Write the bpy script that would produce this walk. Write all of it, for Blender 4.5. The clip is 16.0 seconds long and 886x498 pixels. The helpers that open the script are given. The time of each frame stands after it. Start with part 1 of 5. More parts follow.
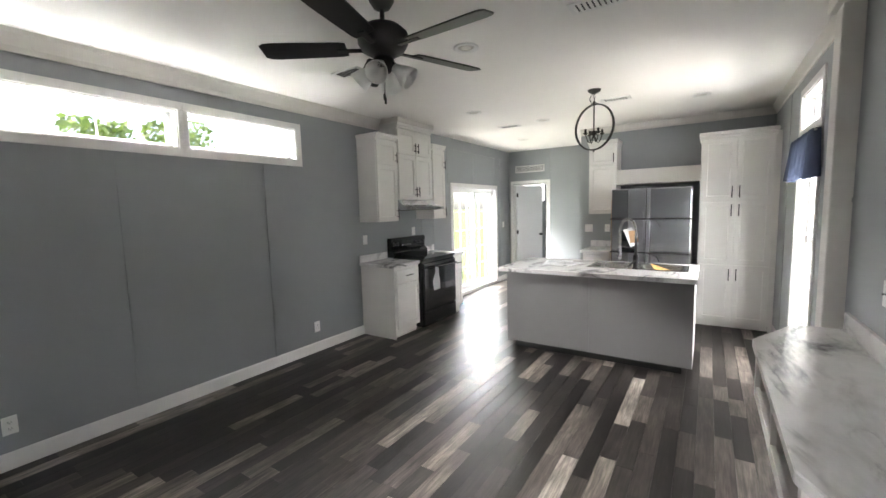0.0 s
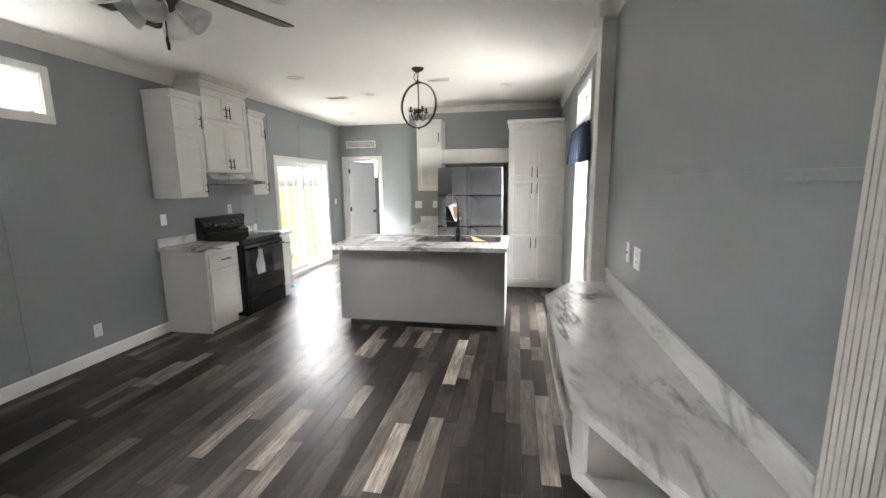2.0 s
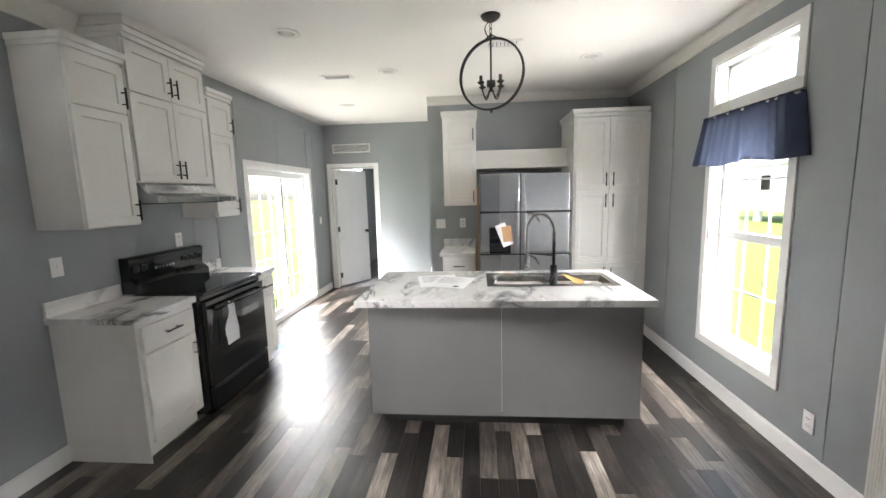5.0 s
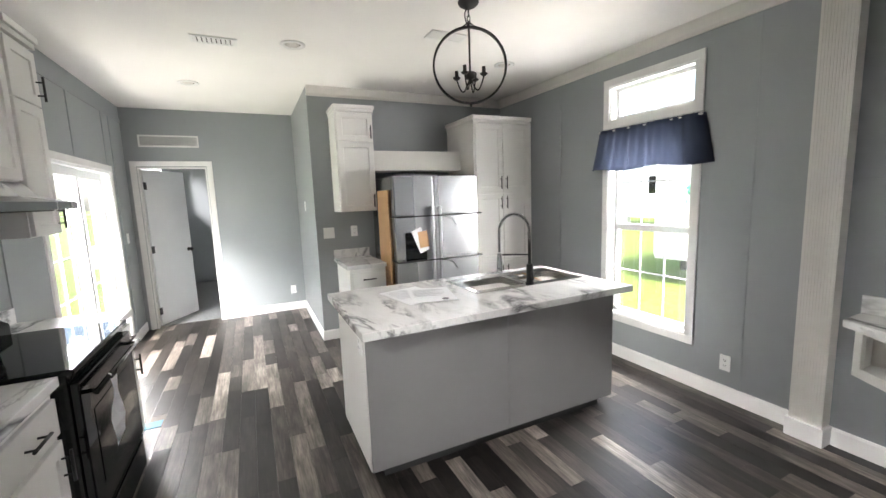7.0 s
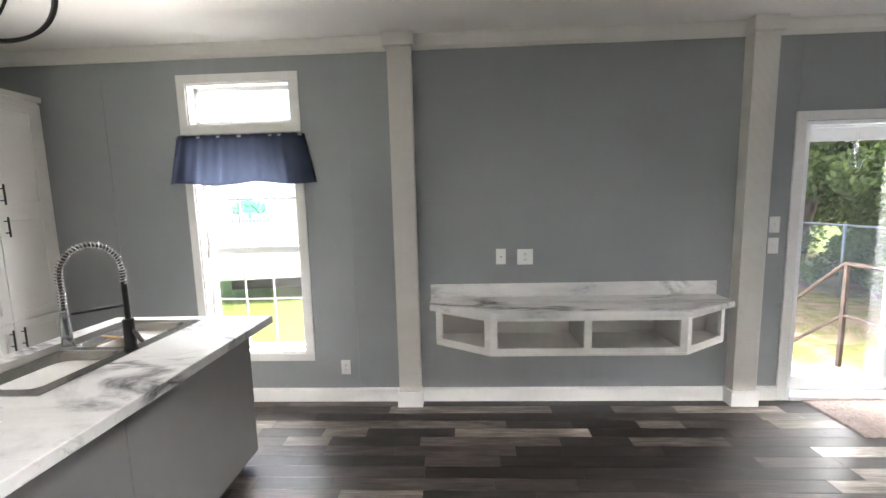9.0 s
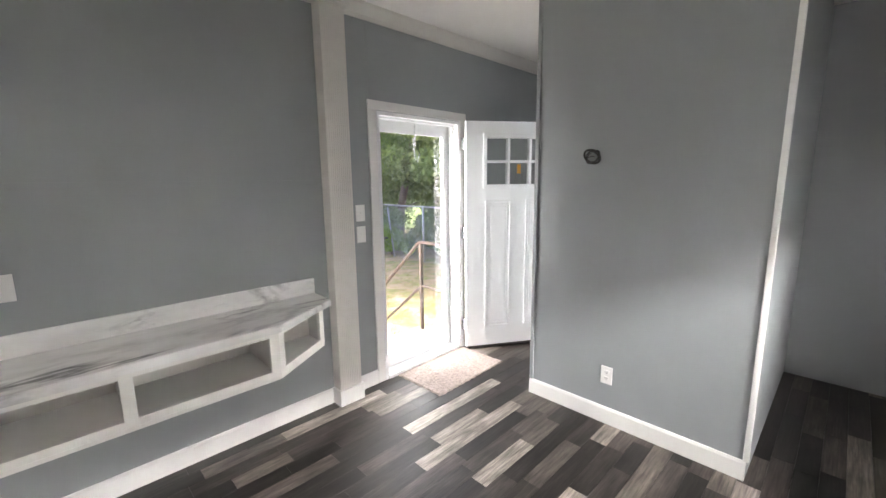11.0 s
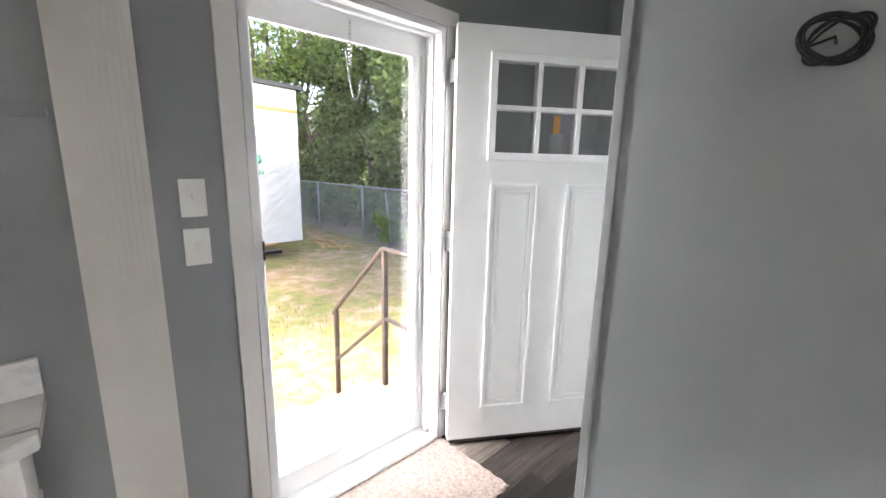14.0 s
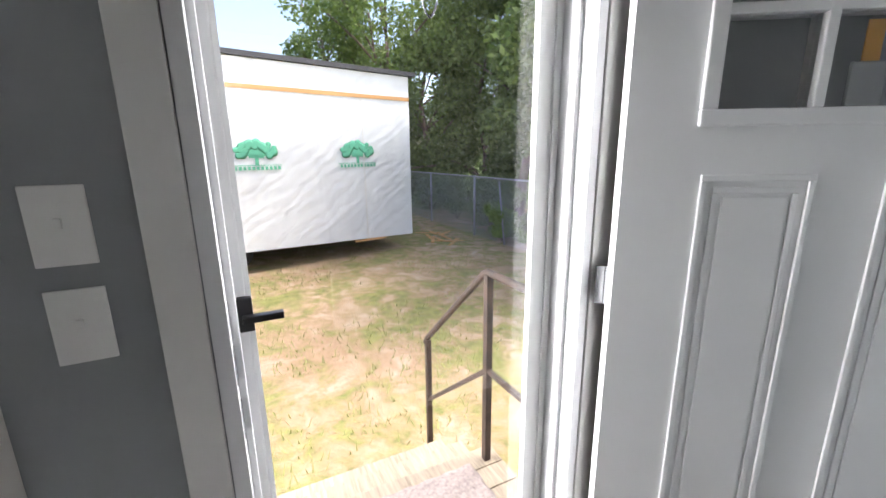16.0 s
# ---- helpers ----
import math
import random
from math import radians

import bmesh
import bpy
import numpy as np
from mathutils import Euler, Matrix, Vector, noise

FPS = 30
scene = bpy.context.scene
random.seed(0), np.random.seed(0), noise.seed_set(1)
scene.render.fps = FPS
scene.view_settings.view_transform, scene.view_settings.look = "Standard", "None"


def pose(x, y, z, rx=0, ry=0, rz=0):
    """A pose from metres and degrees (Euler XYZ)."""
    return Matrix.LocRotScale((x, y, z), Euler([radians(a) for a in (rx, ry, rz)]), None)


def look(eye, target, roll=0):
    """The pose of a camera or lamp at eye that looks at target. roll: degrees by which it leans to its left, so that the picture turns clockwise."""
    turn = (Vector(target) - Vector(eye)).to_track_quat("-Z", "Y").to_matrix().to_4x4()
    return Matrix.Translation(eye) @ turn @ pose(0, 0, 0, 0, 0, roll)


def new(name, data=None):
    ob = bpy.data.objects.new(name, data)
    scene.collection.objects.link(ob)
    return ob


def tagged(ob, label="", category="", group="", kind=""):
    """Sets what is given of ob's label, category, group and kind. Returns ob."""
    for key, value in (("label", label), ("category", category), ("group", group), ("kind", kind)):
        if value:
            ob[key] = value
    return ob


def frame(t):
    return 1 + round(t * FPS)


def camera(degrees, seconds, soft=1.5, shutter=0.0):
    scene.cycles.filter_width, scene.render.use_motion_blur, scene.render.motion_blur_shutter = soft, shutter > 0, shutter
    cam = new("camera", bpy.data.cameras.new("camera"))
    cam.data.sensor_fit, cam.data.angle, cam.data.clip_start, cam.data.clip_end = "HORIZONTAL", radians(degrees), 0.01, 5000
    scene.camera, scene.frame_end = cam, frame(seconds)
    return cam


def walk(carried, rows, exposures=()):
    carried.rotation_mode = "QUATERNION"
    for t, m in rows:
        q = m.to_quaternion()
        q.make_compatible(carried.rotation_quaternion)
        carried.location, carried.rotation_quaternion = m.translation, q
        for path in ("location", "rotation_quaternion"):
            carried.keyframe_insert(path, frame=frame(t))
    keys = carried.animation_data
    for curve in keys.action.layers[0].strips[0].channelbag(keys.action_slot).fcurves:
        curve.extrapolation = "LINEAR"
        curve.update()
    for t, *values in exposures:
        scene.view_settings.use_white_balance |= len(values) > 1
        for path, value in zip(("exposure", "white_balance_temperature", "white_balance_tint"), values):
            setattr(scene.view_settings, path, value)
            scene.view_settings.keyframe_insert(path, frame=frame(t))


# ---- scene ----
cam = camera(95.4, 16.0)
PATH = [
    (0, (0.106, -0.013, 1.562), (-0.988, 1.649, 1.361), -1.5),
    (0.5, (0.129, 0.023, 1.555), (-0.77, 1.792, 1.307), -1.0),
    (1, (0.135, 0.036, 1.549), (-0.575, 1.884, 1.264), -0.9),
    (1.5, (0.168, 0.064, 1.566), (-0.358, 1.968, 1.253), -0.8),
    (2, (0.142, 0.068, 1.542), (-0.217, 2.008, 1.217), -0.7),
    (2.5, (0.107, 0.266, 1.509), (-0.267, 2.209, 1.216), -0.5),
    (3, (0.041, 0.555, 1.529), (-0.309, 2.503, 1.24), -0.1),
    (3.5, (-0.112, 0.842, 1.523), (-0.397, 2.797, 1.216), -0.2),
    (4, (-0.378, 1.126, 1.567), (-0.642, 3.09, 1.295), -0.7),
    (4.2, (-0.473, 1.232, 1.581), (-0.745, 3.194, 1.305), -1.0),
    (6.3, (-1.955, 1.876, 1.535), (-1.609, 3.828, 1.269), -2.3),
    (6.5, (-2.049, 1.948, 1.546), (-1.587, 3.876, 1.284), -2.3),
    (7, (-2.215, 2.085, 1.552), (-1.368, 3.878, 1.288), -2.1),
    (7.5, (-2.297, 2.211, 1.568), (-1.078, 3.771, 1.289), -2.1),
    (8, (-2.298, 2.495, 1.551), (-0.707, 3.675, 1.272), -1.8),
    (8.5, (-2.258, 2.706, 1.572), (-0.395, 3.384, 1.309), -1.7),
    (9, (-2.218, 2.813, 1.556), (-0.234, 2.901, 1.319), -1.4),
    (9.5, (-2.142, 2.787, 1.593), (-0.226, 2.279, 1.32), -0.8),
    (10, (-1.913, 2.585, 1.547), (-0.173, 1.634, 1.284), -0.9),
    (10.2, (-1.867, 2.48, 1.556), (-0.208, 1.397, 1.284), -0.8),
    (12.5, (-1.083, 1.607, 1.497), (0.166, 0.088, 1.13), -0.0),
    (13, (-0.861, 1.362, 1.466), (0.395, -0.153, 1.11), 0.8),
    (13.5, (-0.717, 1.164, 1.46), (0.655, -0.241, 1.081), 0.8),
    (14, (-0.655, 0.829, 1.44), (0.786, -0.499, 1.04), 1.3),
    (14.5, (-0.56, 0.623, 1.431), (0.977, -0.585, 1.007), 0.9),
    (15, (-0.335, 0.492, 1.438), (1.268, -0.621, 0.998), 0.4),
    (15.5, (-0.152, 0.419, 1.432), (1.527, -0.569, 0.979), -0.1),
    (16, (0.028, 0.318, 1.422), (1.775, -0.543, 0.965), -0.7),
]
EXPOSURES = [(0, 3.1, 6800, 14), (4, 3.1, 6800, 14), (6.5, 2.95, 6800, 14), (10, 3.0, 6900, 15), (12.5, 3.25, 7000, 16), (14, 2.85, 6900, 16), (14.5, 2.75, 6900, 16), (16, 1.9, 6700, 15.5)]
walk(cam, [(t, look(eye, target, roll)) for t, eye, target, roll in PATH], EXPOSURES)
SKY, SUN, LAMPS = 0.13, 1.5, 1.0

# ---- world, sun and exposure ----
world = bpy.data.worlds.new("sky")
scene.world = world
world.use_nodes = True
wn = world.node_tree
sky = wn.nodes.new("ShaderNodeTexSky")
sky.sky_type, sky.sun_disc = "NISHITA", False
SUN_EL, SUN_AZ = radians(58), radians(200)
sky.sun_elevation, sky.sun_rotation = SUN_EL, SUN_AZ
sky.air_density, sky.dust_density = 1.0, 3.0
wn.nodes["Background"].inputs[1].default_value = SKY
wn.links.new(sky.outputs[0], wn.nodes["Background"].inputs[0])
sun = new("sun", bpy.data.lights.new("sun", "SUN"))
sun.data.energy, sun.data.angle, sun.data.color = SUN, radians(10), (1, 0.96, 0.88)
to_sun = Vector((math.sin(SUN_AZ) * math.cos(SUN_EL), math.cos(SUN_AZ) * math.cos(SUN_EL), math.sin(SUN_EL)))
sun.matrix_world = look(to_sun * 30, (0, 0, 0))


def sky_lamp(name, eye, target, w, h, watts, color=(0.96, 0.98, 1.0)):
    d = bpy.data.lights.new(name, "AREA")
    d.shape, d.size, d.size_y, d.energy, d.color = "RECTANGLE", w, h, watts, color
    ob = new(name, d)
    ob.matrix_world = look(eye, target)
    return ob


# daylight of the sky and of sunlit pale walls that falls in through the openings
sky_lamp("daylight_slider", (-4.9, 4.9, 1.7), (-2.3, 7.2, 1.2), 1.4, 2.0, 8 * LAMPS)
sky_lamp("daylight_slider_high", (-6.4, 6.64, 4.1), (-2.6, 6.4, 1.2), 2.6, 1.5, 115 * LAMPS)
sky_lamp("daylight_kitchen_window", (2.1, 3.05, 1.75), (-0.3, 4.9, 1.1), 1.3, 1.7, 46 * LAMPS)
sky_lamp("daylight_window_high", (3.4, 4.5, 4.2), (-0.4, 4.2, 1.0), 2.2, 1.4, 110 * LAMPS)
sky_lamp("daylight_front_door", (2.5, 1.75, 1.5), (-0.3, -0.4, 1.3), 1.4, 2.2, 62 * LAMPS)
sky_lamp("daylight_front_yard", (3.2, -3.6, 2.1), (-2.6, 2.9, 1.4), 1.1, 1.8, 76 * LAMPS)
sky_lamp("daylight_clerestory", (-6.2, 1.6, 4.3), (-1.2, 1.6, 1.4), 3.2, 1.2, 640 * LAMPS)
sky_lamp("daylight_bedroom", (-4.7, 9.65, 2.75), (-2.0, 9.65, 1.2), 1.6, 0.8, 120 * LAMPS)
# light thrown up by the sunlit lawn
WARM = (1.0, 0.98, 0.94)
sky_lamp("lawn_light_slider", (-4.35, 6.64, -0.4), (-2.2, 6.3, 2.3), 1.8, 0.5, 10 * LAMPS, WARM)
sky_lamp("lawn_light_kitchen_window", (1.6, 4.42, -0.35), (-0.4, 4.2, 2.2), 0.9, 0.5, 13 * LAMPS, WARM)


# ---- materials ----
def material(name):
    m = bpy.data.materials.new(name)
    m.use_nodes = True
    return m, m.node_tree.nodes, m.node_tree.links, m.node_tree.nodes["Principled BSDF"]


def ramp(n, l, fac, stops):
    r = n.new("ShaderNodeValToRGB")
    els = r.color_ramp.elements
    while len(els) < len(stops):
        els.new(0.5)
    for e, (p, c) in zip(els, stops):
        e.position, e.color = p, (*c, 1)
    l.new(fac, r.inputs[0])
    return r.outputs[0]


def noise_tex(n, l, scale, detail=4, stretch=(1, 1, 1), rough=0.5, distort=0.0):
    co = n.new("ShaderNodeTexCoord")
    mp = n.new("ShaderNodeMapping")
    mp.inputs["Scale"].default_value = stretch
    l.new(co.outputs["Object"], mp.inputs[0])
    t = n.new("ShaderNodeTexNoise")
    t.inputs["Scale"].default_value, t.inputs["Detail"].default_value = scale, detail
    t.inputs["Roughness"].default_value, t.inputs["Distortion"].default_value = rough, distort
    l.new(mp.outputs[0], t.inputs["Vector"])
    return t.outputs["Fac"]


def bump(n, l, b, height, strength, dist=0.002):
    k = n.new("ShaderNodeBump")
    k.inputs["Strength"].default_value, k.inputs["Distance"].default_value = strength, dist
    l.new(height, k.inputs["Height"])
    l.new(k.outputs[0], b.inputs["Normal"])


def plain(name, c, rough=0.5, metal=0.0, vary=0.06, scale=3.0, grain=250, relief=0.15, stretch=(1, 1, 1), spec=0.5):
    """A surface of one colour with faint blotches, fine grain and uneven gloss."""
    m, n, l, b = material(name)
    f = noise_tex(n, l, scale, 5, stretch)
    lo, hi = [max(0, v * (1 - vary)) for v in c], [min(1, v * (1 + vary)) for v in c]
    l.new(ramp(n, l, f, [(0.3, lo), (0.7, hi)]), b.inputs["Base Color"])
    g = noise_tex(n, l, grain, 2, stretch)
    mr = n.new("ShaderNodeMapRange")
    mr.inputs["To Min"].default_value, mr.inputs["To Max"].default_value = rough * 0.88, min(1, rough * 1.12)
    l.new(f, mr.inputs[0])
    l.new(mr.outputs[0], b.inputs["Roughness"])
    b.inputs["Metallic"].default_value = metal
    b.inputs["Specular IOR Level"].default_value = spec
    if relief:
        bump(n, l, b, g, relief, 0.001)
    return m


WALL = plain("grey wall paint", (0.282, 0.302, 0.308), 0.45, vary=0.04, scale=1.2, grain=180, relief=0.25)
CEILING = plain("ceiling paint", (0.80, 0.78, 0.755), 0.85, vary=0.02, scale=1.5, grain=120, relief=0.35)
TRIM = plain("white trim paint", (0.74, 0.735, 0.715), 0.42, vary=0.025, grain=160, relief=0.12)
CREAM = plain("cream trim paint", (0.66, 0.64, 0.60), 0.45, vary=0.03, grain=160, relief=0.15)
CAB = plain("white cabinet foil", (0.74, 0.73, 0.70), 0.36, vary=0.03, grain=140, relief=0.12, stretch=(1, 1, 0.15))
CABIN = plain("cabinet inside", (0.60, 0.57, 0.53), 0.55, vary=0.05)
VINYL = plain("white vinyl frame", (0.80, 0.81, 0.81), 0.35, vary=0.02, relief=0.05)
DOORWHITE = plain("white steel door", (0.78, 0.79, 0.80), 0.4, vary=0.02, grain=300, relief=0.1)
ISLAND = plain("grey island panel", (0.215, 0.212, 0.21), 0.5, vary=0.05, scale=2, relief=0.2)
BLACK = plain("black metal", (0.012, 0.012, 0.013), 0.38, vary=0.2, relief=0.05)
IRON = plain("black iron", (0.018, 0.016, 0.015), 0.5, vary=0.3, relief=0.3)
GLOSSBLACK = plain("black enamel", (0.008, 0.009, 0.010), 0.12, vary=0.2, relief=0.02)
OVENGLASS = plain("black oven glass", (0.006, 0.007, 0.008), 0.05, vary=0.1, relief=0)
STEEL = plain("brushed stainless steel", (0.40, 0.41, 0.425), 0.27, 1.0, vary=0.05, grain=90, relief=0.1, stretch=(1, 1, 0.03))
SINK = plain("sink steel", (0.56, 0.55, 0.53), 0.22, 1.0, vary=0.05, relief=0.05)
CHROME = plain("polished chrome", (0.75, 0.75, 0.75), 0.1, 1.0, vary=0.03, relief=0)
PLATE = plain("white plastic plate", (0.82, 0.82, 0.80), 0.3, vary=0.01, relief=0)
SLOT = plain("dark slot", (0.03, 0.03, 0.03), 0.6, vary=0.1, relief=0)
PAPER = plain("white paper", (0.78, 0.79, 0.80), 0.8, vary=0.03, relief=0.2)
INK = plain("printed ink", (0.12, 0.12, 0.13), 0.8, vary=0.2, relief=0)
ORANGE = plain("orange tag", (0.75, 0.36, 0.04), 0.7, vary=0.06)
MANILA = plain("manila envelope", (0.62, 0.36, 0.12), 0.8, vary=0.08)
CARD = plain("brown cardboard", (0.50, 0.30, 0.16), 0.85, vary=0.08, relief=0.3)
TAPE = plain("blue tape", (0.02, 0.22, 0.34), 0.5, vary=0.05)
FABRIC = plain("navy valance cloth", (0.055, 0.07, 0.108), 0.9, vary=0.15, scale=9, grain=600, relief=0.5)
CARPET = plain("grey carpet", (0.21, 0.215, 0.22), 0.95, vary=0.2, scale=30, grain=500, relief=0.8)
MAT = plain("beige entry mat", (0.31, 0.25, 0.225), 0.95, vary=0.25, scale=60, grain=400, relief=1.0)
RUST = plain("rusty brown steel", (0.055, 0.033, 0.024), 0.7, vary=0.5, scale=14, relief=0.5)
GALV = plain("galvanised wire", (0.35, 0.36, 0.36), 0.45, 0.7, vary=0.1)
RUBBER = plain("tyre rubber", (0.02, 0.02, 0.02), 0.8)
BARK = plain("tree bark", (0.14, 0.105, 0.075), 0.95, vary=0.4, scale=8, grain=40, relief=1.0, stretch=(1, 1, 0.2))
PLYWOOD = plain("raw pine board", (0.50, 0.27, 0.11), 0.8, vary=0.15, stretch=(1, 0.1, 1))
ROOFING = plain("dark roof edge", (0.05, 0.05, 0.055), 0.8, vary=0.15)
SIDING = plain("white house siding", (0.66, 0.67, 0.68), 0.7, vary=0.04)
GREEN = plain("green print", (0.10, 0.40, 0.26), 0.7, vary=0.1)
FROST, _n, _l, _b = material("frosted glass shade")
_b.inputs["Base Color"].default_value = (0.80, 0.80, 0.78, 1)
_b.inputs["Roughness"].default_value = 0.4
_b.inputs["Transmission Weight"].default_value = 0.45
GLASS, _n, _l, _b = material("clear window glass")
_b.inputs["Base Color"].default_value = (0.97, 0.985, 0.98, 1)
_b.inputs["Roughness"].default_value = 0.0
_b.inputs["IOR"].default_value = 1.45
_b.inputs["Transmission Weight"].default_value = 1.0
BAGFILM, _n, _l, _b = material("clear plastic bag")
_b.inputs["Base Color"].default_value = (0.8, 0.82, 0.84, 1)
_b.inputs["Roughness"].default_value = 0.2
_b.inputs["Transmission Weight"].default_value = 0.7


def let_light_through(m, color, share):
    """Thin stuff: part of the light passes."""
    n, l = m.node_tree.nodes, m.node_tree.links
    b, o = n["Principled BSDF"], n["Material Output"]
    t = n.new("ShaderNodeBsdfTranslucent")
    t.inputs[0].default_value = (*color, 1)
    x = n.new("ShaderNodeMixShader")
    x.inputs[0].default_value = share
    l.new(b.outputs[0], x.inputs[1])
    l.new(t.outputs[0], x.inputs[2])
    l.new(x.outputs[0], o.inputs[0])


let_light_through(FABRIC, (0.075, 0.092, 0.145), 0.4)


def wrap_material():
    m, n, l, b = material("white house wrap")
    f = noise_tex(n, l, 1.1, 6, (1, 2.2, 1.2), 0.6, 1.6)
    l.new(ramp(n, l, f, [(0.3, (0.58, 0.59, 0.61)), (0.7, (0.68, 0.69, 0.70))]), b.inputs["Base Color"])
    b.inputs["Roughness"].default_value = 0.55
    w = n.new("ShaderNodeTexWave")
    w.bands_direction = "DIAGONAL"
    w.inputs["Scale"].default_value, w.inputs["Distortion"].default_value, w.inputs["Detail"].default_value = 2.6, 7, 3
    co = n.new("ShaderNodeTexCoord")
    l.new(co.outputs["Object"], w.inputs[0])
    bump(n, l, b, w.outputs["Fac"], 0.22, 0.03)
    return m


def marble_material():
    m, n, l, b = material("white marbled laminate")
    co = n.new("ShaderNodeTexCoord")
    mp = n.new("ShaderNodeMapping")
    mp.inputs["Rotation"].default_value = (0.3, 0.2, -0.8)
    mp.inputs["Scale"].default_value = (1.7, 0.62, 1.4)
    l.new(co.outputs["Object"], mp.inputs[0])

    def field(scale, detail, dist, rough=0.6):
        t = n.new("ShaderNodeTexNoise")
        t.inputs["Scale"].default_value, t.inputs["Detail"].default_value = scale, detail
        t.inputs["Roughness"].default_value, t.inputs["Distortion"].default_value = rough, dist
        l.new(mp.outputs[0], t.inputs["Vector"])
        return t.outputs["Fac"]

    def vein(scale, width, dist, lo, hi):
        """Thin dark lines that come and go."""
        a = n.new("ShaderNodeMath")
        a.operation = "SUBTRACT"
        a.inputs[1].default_value = 0.5
        l.new(field(scale, 6, dist), a.inputs[0])
        c = n.new("ShaderNodeMath")
        c.operation = "ABSOLUTE"
        l.new(a.outputs[0], c.inputs[0])
        r = n.new("ShaderNodeMapRange")
        r.inputs["From Max"].default_value = width
        r.inputs["To Min"].default_value, r.inputs["To Max"].default_value = 1.0, 0.0
        l.new(c.outputs[0], r.inputs[0])
        k = n.new("ShaderNodeMapRange")
        k.inputs["From Min"].default_value, k.inputs["From Max"].default_value = lo, hi
        l.new(field(scale * 0.8 + 0.7, 3, 0.2), k.inputs[0])
        x = n.new("ShaderNodeMath")
        x.operation = "MULTIPLY"
        l.new(r.outputs[0], x.inputs[0])
        l.new(k.outputs[0], x.inputs[1])
        return x.outputs[0]

    base = ramp(n, l, field(2.2, 6, 0.4), [(0.34, (0.56, 0.555, 0.55)), (0.46, (0.72, 0.715, 0.705)), (0.6, (0.80, 0.795, 0.785))])
    for v, dark in ((vein(1.5, 0.045, 0.5, 0.43, 0.60), (0.25, 0.25, 0.265)), (vein(4.0, 0.03, 0.3, 0.50, 0.70), (0.58, 0.58, 0.59))):
        mx = n.new("ShaderNodeMix")
        mx.data_type, mx.blend_type = "RGBA", "MULTIPLY"
        mx.inputs["Factor"].default_value = 1.0
        l.new(base, mx.inputs["A"])
        l.new(ramp(n, l, v, [(0.0, (1, 1, 1)), (1.0, dark)]), mx.inputs["B"])
        base = mx.outputs["Result"]
    l.new(base, b.inputs["Base Color"])
    b.inputs["Roughness"].default_value = 0.24
    bump(n, l, b, noise_tex(n, l, 220, 2), 0.06, 0.001)
    return m


def plank_material(name, island):
    """Weathered vinyl planks: each takes its tone by chance, with grain along its length."""
    m, n, l, b = material(name)
    if island:
        rnd = n.new("ShaderNodeNewGeometry").outputs["Random Per Island"]
    else:
        rnd = n.new("ShaderNodeObjectInfo").outputs["Random"]
    tone = ramp(n, l, rnd, [(0.0, (0.008, 0.0068, 0.0062)), (0.30, (0.014, 0.0118, 0.0106)), (0.55, (0.027, 0.0226, 0.020)), (0.74, (0.052, 0.0435, 0.038)), (0.88, (0.108, 0.092, 0.079)), (1.0, (0.21, 0.184, 0.16))])
    co = n.new("ShaderNodeNewGeometry")
    ad = n.new("ShaderNodeVectorMath")
    ad.operation = "ADD"
    sc = n.new("ShaderNodeVectorMath")
    sc.operation = "SCALE"
    sc.inputs[0].default_value = (17, 31, 7)
    l.new(rnd, sc.inputs["Scale"])
    l.new(co.outputs["Position"], ad.inputs[0])
    l.new(sc.outputs[0], ad.inputs[1])
    facs = []
    for scale, stretch, det in ((9, (3.2, 0.45, 1), 7), (3.0, (1.6, 0.7, 1), 4), (34, (3.0, 0.16, 1), 5)):
        mp = n.new("ShaderNodeMapping")
        mp.inputs["Scale"].default_value = stretch
        l.new(ad.outputs[0], mp.inputs[0])
        t = n.new("ShaderNodeTexNoise")
        t.inputs["Scale"].default_value, t.inputs["Detail"].default_value = scale, det
        t.inputs["Roughness"].default_value, t.inputs["Distortion"].default_value = 0.6, 0.0
        l.new(mp.outputs[0], t.inputs["Vector"])
        facs.append(t.outputs["Fac"])
    base = tone
    for f, lo, hi in ((facs[0], 0.3, 1.85), (facs[1], 0.4, 1.75), (facs[2], 0.35, 1.65)):
        g = ramp(n, l, f, [(0.22, (0, 0, 0)), (0.75, (1, 1, 1))])
        mr = n.new("ShaderNodeMapRange")
        mr.inputs["To Min"].default_value, mr.inputs["To Max"].default_value = lo, hi
        l.new(g, mr.inputs[0])
        mx = n.new("ShaderNodeMix")
        mx.data_type, mx.blend_type, mx.clamp_result = "RGBA", "MULTIPLY", False
        mx.inputs["Factor"].default_value = 1.0
        l.new(base, mx.inputs["A"])
        l.new(mr.outputs[0], mx.inputs["B"])
        base = mx.outputs["Result"]
    l.new(base, b.inputs["Base Color"])
    rr = n.new("ShaderNodeMapRange")
    rr.inputs["To Min"].default_value, rr.inputs["To Max"].default_value = 0.30, 0.46
    l.new(facs[0], rr.inputs[0])
    l.new(rr.outputs[0], b.inputs["Roughness"])
    b.inputs["Specular IOR Level"].default_value = 0.4
    bump(n, l, b, facs[0], 0.25, 0.001)
    return m


